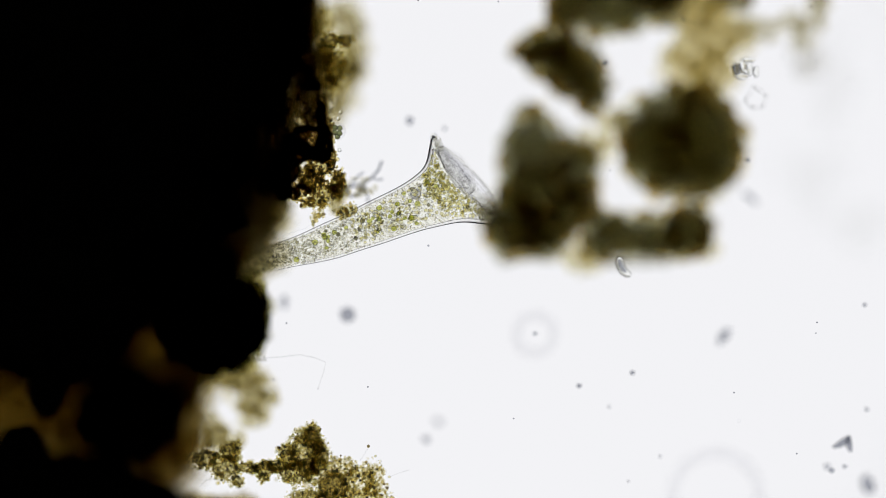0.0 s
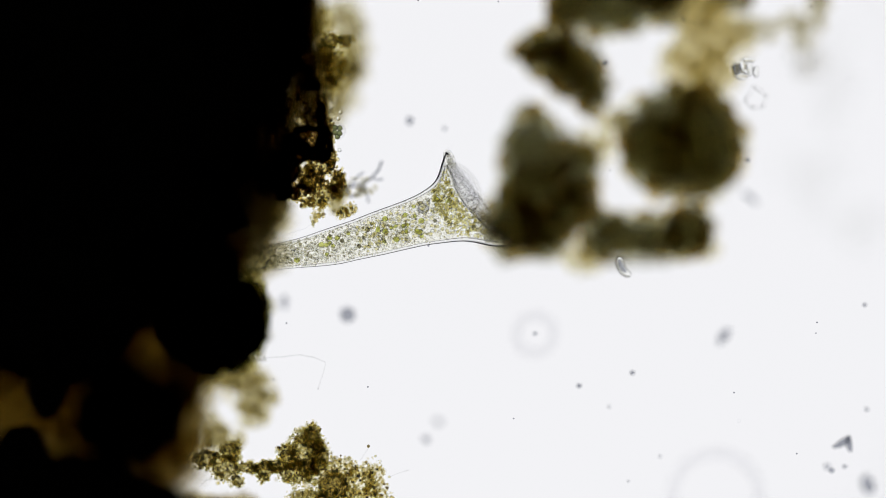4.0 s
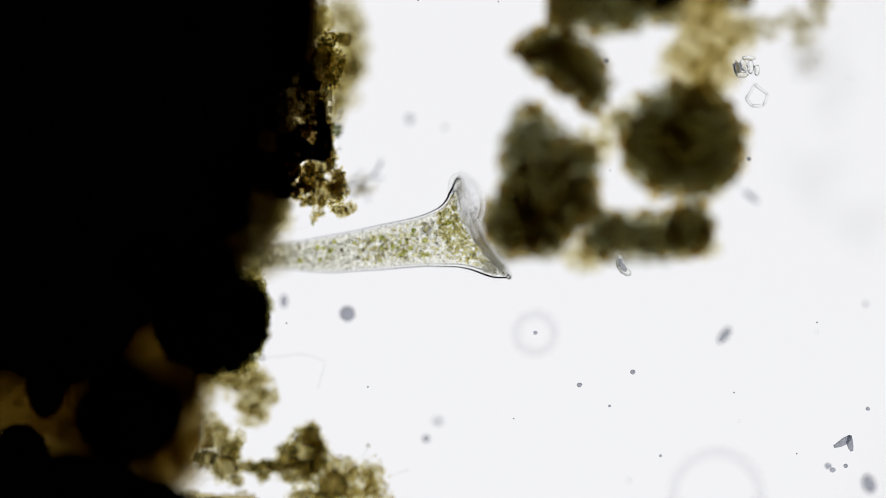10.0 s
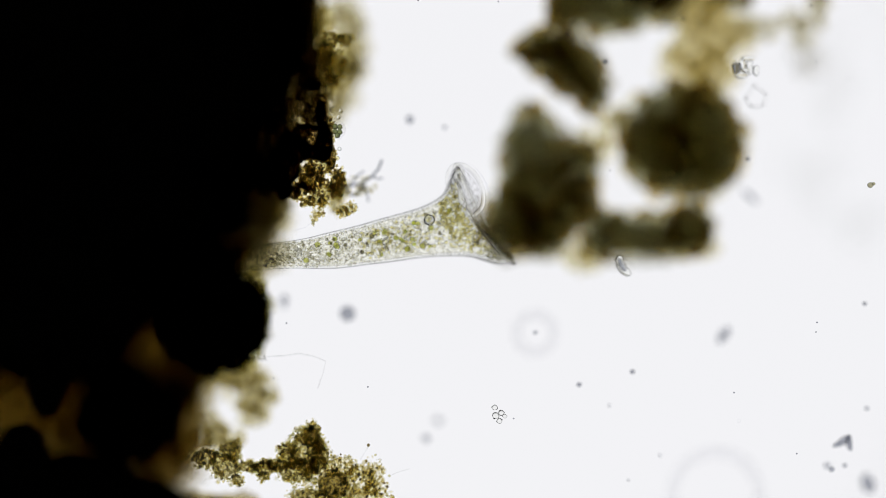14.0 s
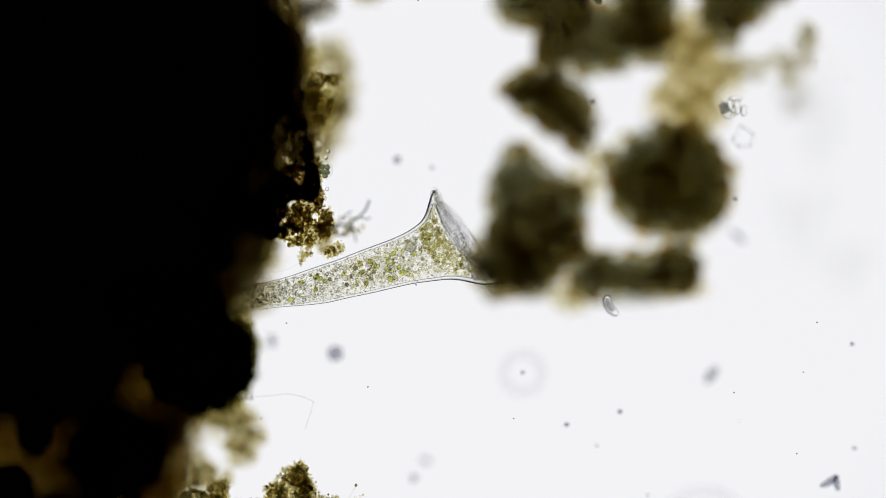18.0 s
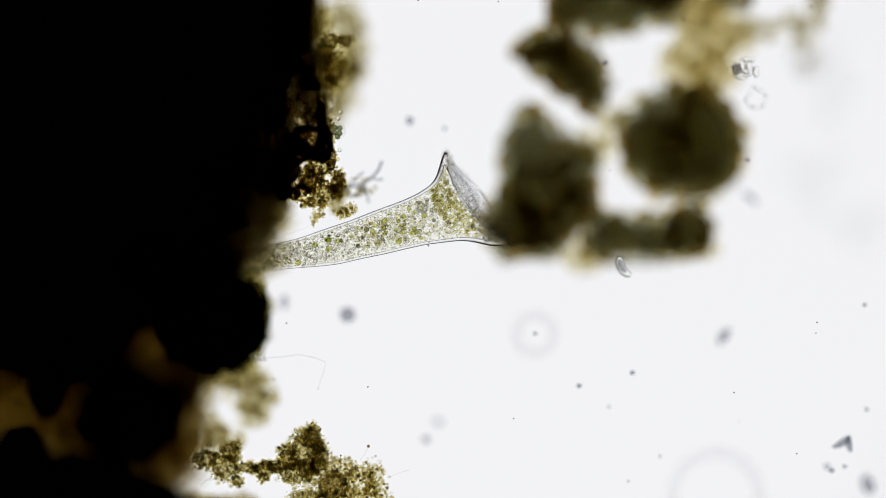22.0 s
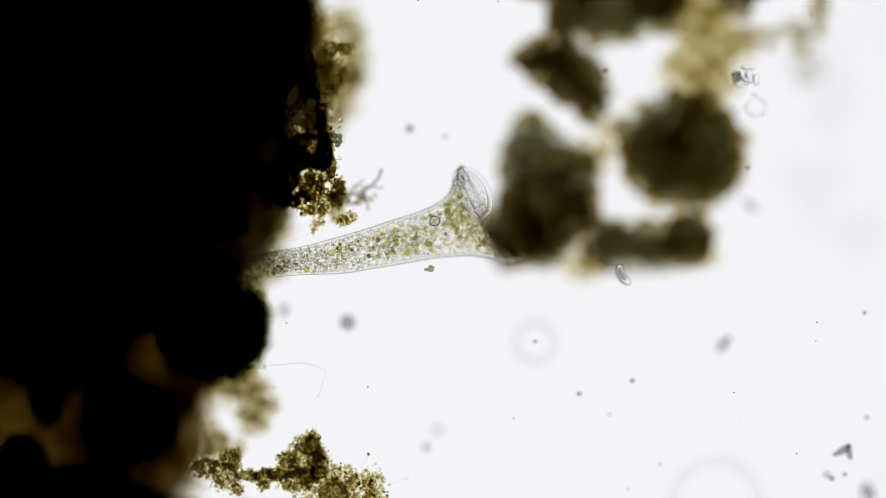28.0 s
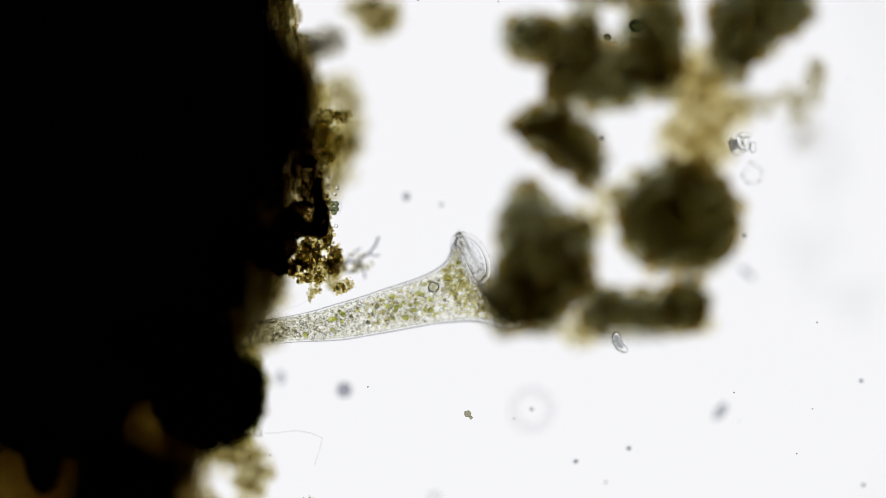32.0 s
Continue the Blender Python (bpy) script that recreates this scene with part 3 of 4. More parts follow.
SP = "grey specks in the water"
for x, y, z, r in ((1025, 683, -30, 7), (1119, 660, -30, 7), (1324, 284, -30, 6), (1072, 111, -26, 7), (1078, 720, -40, 4), (947, 591, -36, 6),
                   (1472, 833, -26, 8), (1464, 826, -55, 9), (1495, 826, -36, 6), (1534, 725, -40, 6), (1168, 808, -40, 4), (1112, 852, 30, 3),
                   (787, 228, 55, 6), (1436, 12, 10, 3), (1444, 590, 8, 2.2), (1530, 540, 30, 6), (484, 672, 5, 2.5), (758, 435, 3, 3), (1210, 36, 12, 3)):
    ball_thing("water_speck", "tiny dark grey speck afloat in the water", "speck", SP, x, y, z, (r * 0.68, r * 0.62, r * 0.68), GREY, 0.08)
for x, y, r in ((1131, -88, 11), (1081, -68, 6)):
    ball_thing("dark_spore", "dark oval spore on an olive floc", "spore", "dark spores", x, y, -6, (r * 1.2, r, r * 0.8), DARKCELL, 0.14, -25, 3)
ball_thing("brown_cyst", "round dark brown cyst among the golden clumps", "cyst", "", 587, 854, 14, (25, 23, 14), BROWN, 0.08, 0, 4)
BL = "blurred grey bodies"
ball_thing("grey_spore", "round dark grey spore, out of focus", "spore", BL, 615, 557, -75, (14, 14, 12), GREY, 0.06, sub=3)
ball_thing("grey_spore", "faint small grey spore, out of focus", "spore", BL, 725, 214, 62, (7, 8, 7), GREY, 0.06)
ball_thing("grey_rod", "blurred grey rod-shaped cell", "cell", BL, 1281, 595, -95, (8, 19, 7), GREY, 0.05, -35)
ball_thing("grey_rod", "faint blurred grey rod-shaped cell", "cell", BL, 1536, 858, -95, (12, 18, 8), GREY, 0.05, 15)
ball_thing("grey_spore", "very faint grey spore, out of focus", "spore", BL, 775, 747, -120, (8, 6, 6), GREY, 0.06)
ball_thing("grey_spore", "very faint grey spore, out of focus", "spore", BL, 754, 778, -90, (7, 7, 6), GREY, 0.06)
ball_thing("grey_spore", "faint grey spore beside the lobe, out of focus", "spore", BL, 503, 535, -95, (7, 12, 7), GREY, 0.06)
ball_thing("grey_rod", "faint blurred grey thread of cells", "cell", BL, 1328, 350, -120, (5, 18, 5), GREY, 0.05, 50)


def bent_cell():
    root = thing("bent_cell", 1104, 472, -24, "bent sausage-shaped cell with a bright edge", "cell")
    pts = [(-7, -17, 0), (-8, -9, 0), (-6, 0, 0), (-1, 8, 0), (7, 14, 0), (12, 15, 0)]
    part("cell_wall", mesh_of("cell_wall", *tube(pts, [4, 7.5, 8, 7.5, 6, 3], 14)), VACUOLE, root, "clear bent wall")
    part("cell_core", mesh_of("cell_core", *tube([(-8, -12, 1), (-6, -2, 1), (-1, 6, 1), (4, 10, 1)], [2.5, 4.5, 4, 2], 10)), GREY, root, "dark grey core")
    return root


def four_cells():
    root = thing("cell_cluster", 597, 232, 4, "packet of four dark green round cells", "alga")
    me = mesh_of("round_cell", *lumpy(2, (0, 0, 0), (5.2, 5.2, 5.2), 0.06, 9))
    for dx, dy in ((-4, -6), (4, -5), (-4, 3), (4, 4), (0, 10)):
        part("round_cell", me, DARKCELL, root, spot=(dx, dy, 0))
    me = mesh_of("envelope", *lumpy(3, (0, 0, 0), (15, 17, 12), 0.05, 3))
    part("envelope", me, FAINT, root, "clear jelly envelope")
    for k, (dx, dy) in enumerate(((2, -22), (6, -33), (4, 34))):
        ball_thing("loose_cell", "small pale round cell beside the black stalk", "cell", "loose cells", 597 + dx, 232 + dy, 2, (3.5, 4, 3.5), VACUOLE, 0.06)
    return root


def crystal():
    root = thing("glassy_crystal", 1318, 122, -27, "glassy blocky crystal cluster with dark edges", "crystal")
    for k, (dx, dy, rx, ry) in enumerate(((-16, 1, 6, 16), (-4, -4, 7, 13), (9, -2, 7, 15), (20, 5, 6, 11), (-6, 14, 13, 6), (6, -16, 14, 5), (2, 4, 8, 6))):
        part("facet_block", mesh_of("facet_block", *lumpy(1, (0, 0, 0), (rx, ry, 6), 0.1, k + 3), smooth=False), VACUOLE, root, spot=(dx, dy, 0))
    part("dark_core", mesh_of("dark_core", *lumpy(2, (0, 0, 0), (8, 10, 4), 0.3, 2)), GREY, root, "dark grey core", spot=(-14, 0, 3))
    shell = thing("empty_shell", 1337, 172, -36, "faint empty angular shell", "shell")
    pts = [(-18, 5), (-3, -20), (20, -3), (13, 17), (-8, 18), (-18, 5)]
    for k in range(5):
        v, f = tube([(*pts[k], 0), (*((np.array(pts[k]) + pts[k + 1]) / 2 + (1, 1)), 1), (*pts[k + 1], 0)], 2.7)
        part("shell_edge", mesh_of("shell_edge", v, f), CLEAR, shell)


def check_mark():
    root = thing("dark_splinter", 1492, 786, -34, "dark angular splinter of two arms", "splinter")
    v, f = tube([(-18, 6, 0), (-8, 2, 0), (2, -4, 0), (12, -12, 0)], [2.5, 5.5, 7, 4], 10)
    part("arm", mesh_of("arm", v, f), GREY, root)
    v, f = tube([(10, -14, 1), (10, -2, 1), (12, 8, 1), (14, 14, 1)], [3.5, 6.5, 5, 2.5], 10)
    part("arm", mesh_of("arm", v, f), GREY, root)


def ring(x, y, z, r, tubr, label):
    pts = [(r * math.cos(a), r * math.sin(a), 0) for a in np.linspace(0, 2 * math.pi, 49)]
    v, f = tube(pts, tubr)
    return thing("ring_film", x, y, z, label, "film", "faint rings", me=mesh_of("ring_film", v, f), mat=DEFOCUSRING)


bent_cell()
four_cells()
crystal()
check_mark()
# thin tubes added to imitate the halos of specks far out of focus
ring(947, 592, -110, 34, 8, "very faint ring standing in for the halo of a defocused speck")
ring(1268, 880, -110, 78, 10, "large very faint ring standing in for a defocus halo")


def hook():
    root = thing("hooked_filament", 640, 325, 42, "hooked brownish filament with a tangle at its foot", "filament")
    spec = [([(-42, 14), (-20, 6), (0, 2), (18, -10), (30, -24), (36, -40)], 2.6), ([(0, 2), (10, 20), (12, 34)], 2.0), ([(-20, 6), (-8, -12), (4, -20)], 2.0),
            ([(-30, 12), (-18, 24), (-6, 20), (8, 4)], 2.2), ([(18, -10), (30, -6), (38, -8)], 1.8)]
    for k, (pts, r) in enumerate(spec):
        v, f = tube([(px, py, 3 * math.sin(i + k)) for i, (px, py) in enumerate(pts)], r, 6)
        part("branch", mesh_of("branch", v, f), GREY, root)
    v, f = scatter(60, (34, 18, 8), 2, 6)
    tagged(part("slime_tangle", mesh_of("slime_tangle", v, f), HAZE, root, "greyish slimy tangle", spot=(-6, 6, -6)), kind="stuff")


hook()
TH = "thin threads"
for pts in ([(440, 630, 4), (448, 636, 4), (456, 634, 4), (464, 640, 4), (470, 636, 4)], [(452, 628, 4), (456, 638, 4), (466, 636, 4), (468, 628, 4)], [(460, 642, 4), (472, 640, 4), (466, 632, 4)]):
    strand("thin_thread", "bright tangle of clear threads beside the black lobe", "thread", pts, 1.6, CLEAR, TH)
strand("thin_thread", "hair-thin clear thread in the water", "thread", [(440, 628, 2), (460, 634, 2), (500, 632, 4), (530, 628, 4), (556, 633, 2), (576, 642, 0), (572, 660, 0), (562, 690, 0)], 1.1, CLEAR, TH)
strand("thin_thread", "hair-thin thread at the crumb", "thread", [(638, 815, 0), (646, 802, 0), (653, 790, 0)], 0.9, CLEAR, TH)
strand("thin_thread", "hair-thin clear thread from the stalk", "thread", [(520, 366, 0), (490, 380, 0), (470, 386, 0), (440, 384, 0)], 0.8, FAINT, TH)
strand("thin_thread", "curved hair-thin thread over the brown veil", "thread", [(480, 335, 0), (486, 370, 0), (494, 395, 0), (505, 415, 0), (540, 405, 0), (556, 392, 0)], 0.8, FAINT, TH)
strand("thin_thread", "thin curled thread beside the small clump", "thread", [(352, 862, 0), (364, 850, 0), (380, 848, 0), (392, 850, 0)], 1.2, CLEAR, TH)
strand("thin_thread", "hair-thin clear thread beside the pale clump", "thread", [(686, 846, 0), (705, 838, 0), (724, 832, 0)], 0.7, CLEAR, TH)
ball_thing("water_speck", "small round knob on a thread", "speck", SP, 652, 790, 0, (2.6, 3.2, 2.6), SOOT)
for k, pts in enumerate(([(-20, 690), (40, 715), (95, 735), (160, 752)], [(-20, 704), (60, 726), (150, 768)], [(20, 640), (34, 700), (40, 740)], [(120, 690), (128, 730), (150, 790)], [(236, 610), (262, 640), (300, 650)])):
    strand("root_hair", "thin brown root hair across a brown gap in the detritus", "root hair", [(*p, -30) for p in pts], 1.1, WINDOW, "root hairs")
floc("brown_floc", "brown translucent plant tissue along the black mass", VEIL, [
    (500, -120, -20, 26, 60, 10), (504, -60, -20, 26, 60, 10), (512, 0, -20, 28, 50, 10), (524, 40, -20, 26, 40, 10)], OLIVEGRIT, 2, 5, 1, 0.6, (0.4, 0.7), 0.8, TISSUEBED)
for x0, x1, y0, y1, r in ((484, 492, -150, 10, 5.0), (506, 512, -150, -30, 4.2), (512, 526, -60, 40, 4.6), (520, 524, -150, -110, 5.0), (525, 530, -120, -66, 3.0), (530, 534, -90, -20, 3.4),
                          (534, 542, -30, 36, 3.6), (496, 506, -60, 50, 5.0), (500, 504, 160, 216, 3.4), (527, 524, 158, 222, 3.8), (533, 536, 170, 216, 3.0), (562, 566, 160, 214, 4.4), (545, 543, 176, 200, 2.2), (552, 556, 166, 222, 3.6), (539, 541, 168, 226, 3.2), (558, 563, 172, 224, 2.8), (515, 518, 172, 226, 3.6)):
    n = 9
    pts = [(x0 + (x1 - x0) * i / (n - 1) + 2.2 * math.sin(i * 1.3 + x0), y0 + (y1 - y0) * i / (n - 1), -8 + 3 * math.sin(i + x1)) for i in range(n)]
    strand("bark_strand", "dark brown translucent strand of plant tissue along the black mass", "plant strand", pts, [r * (0.8 + 0.35 * math.sin(i * 1.9 + x0)) for i in range(n)], BARK, "plant strands")


# ---- the trumpet animalcule ----
BASE = (440.0, 461.0)
# local space of the trumpet: u along the body, v across (down), w towards the objective
AXIS = [(-150, 0), (0, 3), (50, 8), (100, 13.6), (150, 16), (200, 15.5), (250, 14.5), (300, 13), (340, 8), (390, 0)]
LOW_SIDE = [(-150, 14), (-60, 18), (0, 21.5), (50, 23.5), (100, 28), (150, 33.5), (200, 36.7), (250, 40), (300, 45), (318, 50), (342, 58), (355, 68), (370, 87), (380, 96), (390, 97)]
TOP_SIDE = [(-150, 14), (-60, 18), (0, 21.5), (50, 23.5), (100, 28), (150, 33.5), (200, 36.7), (250, 40), (300, 44), (318, 44.5), (342, 48), (355, 53), (365, 62), (372, 73), (380, 84), (386, 90), (390, 92)]
SEG = 64


def smooth_table(rows, step=5.0, rounds=3):
    """A table of places and values, rounded off."""
    s = np.arange(rows[0][0], rows[-1][0] + 0.1, step)
    r = np.interp(s, [p[0] for p in rows], [p[1] for p in rows])
    for _ in range(rounds):
        r[1:-1] = (r[:-2] + 2 * r[1:-1] + r[2:]) / 4
    return s, r


axis_s, axis_v = smooth_table(AXIS, rounds=8)
low_s, low_r = smooth_table(LOW_SIDE)
top_s, top_r = smooth_table(TOP_SIDE)


def bow(s):
    """The body's axis sags a little between foot and bell."""
    return float(np.interp(s, axis_s, axis_v))


def girth(s, phi):
    """Radius of the body at s; the bell opens later on its upper side."""
    k = (1 + math.cos(phi)) / 2
    return k * float(np.interp(s, low_s, low_r)) + (1 - k) * float(np.interp(s, top_s, top_r))


def lip(phi):
    """How far the lip reaches forward at the angle phi (0 is the lower lip)."""
    c, s = math.cos(phi), math.sin(phi)
    return 34.5 * c + 25.5 - 16 * s * s + 4 * s


def flare(s):
    return max(0.0, (s - 280) / 110) ** 1.7


def body_ring(s, inset):
    out = []
    for i in range(SEG):
        phi = 2 * math.pi * i / SEG
        q = max(4.0, (girth(s, phi) - inset) * (1 + 0.012 * math.sin(s * 0.06)))
        out.append((s + lip(phi) * flare(s), q * math.cos(phi) + bow(s), 0.8 * q * math.sin(phi)))
    return out


def skin(rings):
    v = [p for one in rings for p in one]
    f = []
    for i in range(len(rings) - 1):
        for k in range(SEG):
            q = (k + 1) % SEG
            f.append((i * SEG + k, (i + 1) * SEG + k, (i + 1) * SEG + q, i * SEG + q))
    f.append(tuple(range(SEG)))
    f.append(tuple((len(rings) - 1) * SEG + k for k in range(SEG))[::-1])
    return v, f


def wall_rings(inset, end):
    steps = np.concatenate([np.arange(-150, min(end, 300), 10.0), np.arange(300, end + 0.1, 5.0)])
    return [body_ring(s, inset) for s in steps]


def joined(pieces):
    v, f, n = [], [], 0
    for a, b in pieces:
        v.extend(a)
        f.extend([tuple(i + n for i in q) for q in b])
        n += len(a)
    return v, f


# the thick tip of the upper lip, drawn in when the mouth folds
UPPER_LIP = (383.0, -75.0, 0.0)


def trumpet():
    rings = wall_rings(0.0, 390.0)
    rim = rings[-1]
    mid = np.mean(np.array(rim), axis=0)
    # the lip turns in and the frontal field sinks behind it
    for dr, ds in ((0.985, 3.0), (0.95, 2.0), (0.88, -2), (0.76, -6), (0.6, -10), (0.4, -13), (0.18, -14)):
        rings.append([tuple(mid + (np.array(p) - mid) * dr + (ds, 0, 0)) for p in rim])
    root = thing("trumpet_ciliate", BASE[0], BASE[1], 0, "translucent trumpet-shaped ciliate full of green algae, stretched out of the detritus", "ciliate")
    part("cell_body", mesh_of("cell_body", *skin(rings)), CELL, root, "clear trumpet-shaped cell wall")
    inner = wall_rings(4.0, 380.0)
    n = len(inner)
    for i in range(n):
        s = np.array(inner[i])
        c = s.mean(axis=0)
        shrink = 1.0 - 0.06 * max(0.0, (i - n + 14) / 14) ** 1.5
        inner[i] = [tuple(c + (p - c) * shrink) for p in s]
    cap = np.array(inner[-1])
    mid2 = cap.mean(axis=0)
    for dr, ds in ((0.92, 2), (0.6, -4), (0.25, -8)):
        inner.append([tuple(mid2 + (p - mid2) * dr + (ds, 0, 0)) for p in cap])
    part("endoplasm", mesh_of("endoplasm", *skin(inner)), PLASMA, root, "pale yellowish plasm core")
    lobe = part("upper_lip", mesh_of("upper_lip", *lumpy(3, (0, 0, 0), (10.5, 22, 9), 0.05, 6)), CELL, root, "thick rounded tip of the upper lip", spot=UPPER_LIP)
    dots = [lumpy(1, (rng.normal() * 3.2, rng.normal() * 8.5, rng.uniform(-4, 4)), rng.uniform(1.0, 2.3, 3), 0.2, i) for i in range(70)]
    tagged(part("lip_grain", mesh_of("lip_grain", *join(dots)), PLASM, lobe, "fine grain inside the lip"), kind="stuff")
    loop = [rim[k % SEG] for k in range(SEG + 1)]
    part("peristome_band", mesh_of("peristome_band", *tube(loop, [1.6 + 2.0 * max(0.0, math.cos(2 * math.pi * k / SEG)) ** 3 for k in range(SEG + 1)], 12)), BAND, root, "clear band of membranelles round the bell")
    inner_loop = [tuple(mid + (np.array(p) - mid) * 0.86 + (-6, 0, 0)) for p in loop]
    part("inner_band", mesh_of("inner_band", *tube(inner_loop, 1.5, 8)), FAINT, root, "thin inner edge of the bell")
    teeth, hairs = [], []
    for k in range(150):
        a = k / 150 * SEG
        i, q = int(a), a - int(a)
        p = np.array(rim[i % SEG]) * (1 - q) + np.array(rim[(i + 1) % SEG]) * q
        out = p - mid
        out /= np.linalg.norm(out)
        if 10 < min(k, 150 - k) and abs(k - 75) > 14:
            teeth.append(tube([p - out * 10 + (2, 0, 0), p + out * 3 + (4, 0, 0)], 0.9, 5))
        if min(k, 150 - k) < 8:
            continue
        tip = p + out * rng.uniform(3, 8) + (rng.uniform(6, 14), rng.uniform(-5, 5), rng.uniform(-4, 4))
        hairs.append(tube([p, (p + tip) / 2 + (3, 0, 0), tip], [0.5, 0.4, 0.2], 4))
    tagged(part("membranelle_comb", mesh_of("membranelle_comb", *joined(teeth)), CLEAR, root, "fine comb of membranelles"), kind="stuff")
    tagged(part("cilia_fringe", mesh_of("cilia_fringe", *joined(hairs)), FAINT, root, "fine fringe of beating cilia"), kind="stuff")
    return root, lobe


# the oval mouth pouch at the upper end of the bell, about its own middle
POUCH = (389.0, -52.0, 6.0)


def mouth_pouch(root):
    pouch = part("mouth_pouch", mesh_of("mouth_pouch", *lumpy(4, (0, 0, 0), (43, 29, 5), 0.02, 3)), FAINT, root, "clear oval mouth pouch", spot=POUCH)
    loop = [(46 * math.cos(a), 28 * math.sin(a), 3 * math.cos(2 * a)) for a in np.linspace(0, 2 * math.pi, 65)]
    part("pouch_rim", mesh_of("pouch_rim", *tube(loop, 4.2, 10)), POUCHRIM, pouch, "thick clear rim")
    loop = [(38 * math.cos(a), 21 * math.sin(a), 3) for a in np.linspace(0, 2 * math.pi, 65)]
    part("pouch_seam", mesh_of("pouch_seam", *tube(loop, 1.3, 6)), CLEAR, pouch)
    dots = [lumpy(1, (34 * q * math.cos(a), 21 * q * math.sin(a), rng.uniform(-3, 3)), rng.uniform(0.9, 1.8, 3), 0.2, i)
            for i, (q, a) in enumerate(zip(np.sqrt(rng.random(190)), rng.random(190) * 6.283))]
    v, f = join(dots)
    tagged(part("pouch_stipple", mesh_of("pouch_stipple", v, f), CLEAR, pouch, "fine pale stipple"), kind="stuff")
    bubble = mesh_of("pouch_vacuole", *lumpy(2, (0, 0, 0), (5.5, 5.5, 4), 0.03, 8))
    for du, dv in ((22, 2), (30, -6), (31, 7)):
        part("pouch_vacuole", bubble, POUCHRIM, pouch, spot=(du, dv, 1))
    film = [(57 * math.cos(a) + 4, -38 * math.sin(a), 1) for a in np.linspace(0.5, 2.5, 33)]
    part("cilia_film", mesh_of("cilia_film", *tube(film, [1.6 * math.sin(math.pi * (k + 0.5) / 33) + 0.2 for k in range(33)], 6)), FAINT, pouch, "blurred film of beating cilia")
    return pouch


def inside(lo, hi, fill=0.86, depth=0.2):
    s, a = rng.uniform(lo, hi), rng.random() * 2 * math.pi
    r = min(girth(s, a) * fill, 84)
    q = math.sqrt(rng.random())
    return np.array((s + lip(a) * flare(s) * (0.5 + 0.5 * q), r * q * math.cos(a) + bow(s), depth * r * q * math.sin(a)))


swimmers = []


# where the algae lie in the body: along, across, how many cells in the clump
ALGAE = [(119, 4, 1), (145, 4, 3), (132, 18, 2), (82, 24, 1), (228, 6, 2), (252, 11, 2), (270, 12, 3), (292, -6, 3), (262, 36, 1), (298, 34, 1), (283, 24, 2), (350, -12, 2), (240, -4, 1), (312, 10, 1)]
DARKS = [(89, -4, 3.4), (144, -4, 3.2), (162, 10, 4.0), (189, 28, 4.0), (313, -18, 4.2), (211, 3, 5.0), (200, 14, 3.2), (60, 14, 3.0), (102, 24, 2.8), (176, -2, 2.8), (330, 20, 3.6), (40, 4, 3.0), (392, 50, 4.0)]
CLEARS = [(222, 24, 8.0), (242, 27, 8.5), (306, 22, 6.5), (348, 39, 7.5), (355, 50, 6.0), (186, 12, 6.5), (330, 44, 6.0), (275, 40, 6.0), (210, -6, 5.0)]


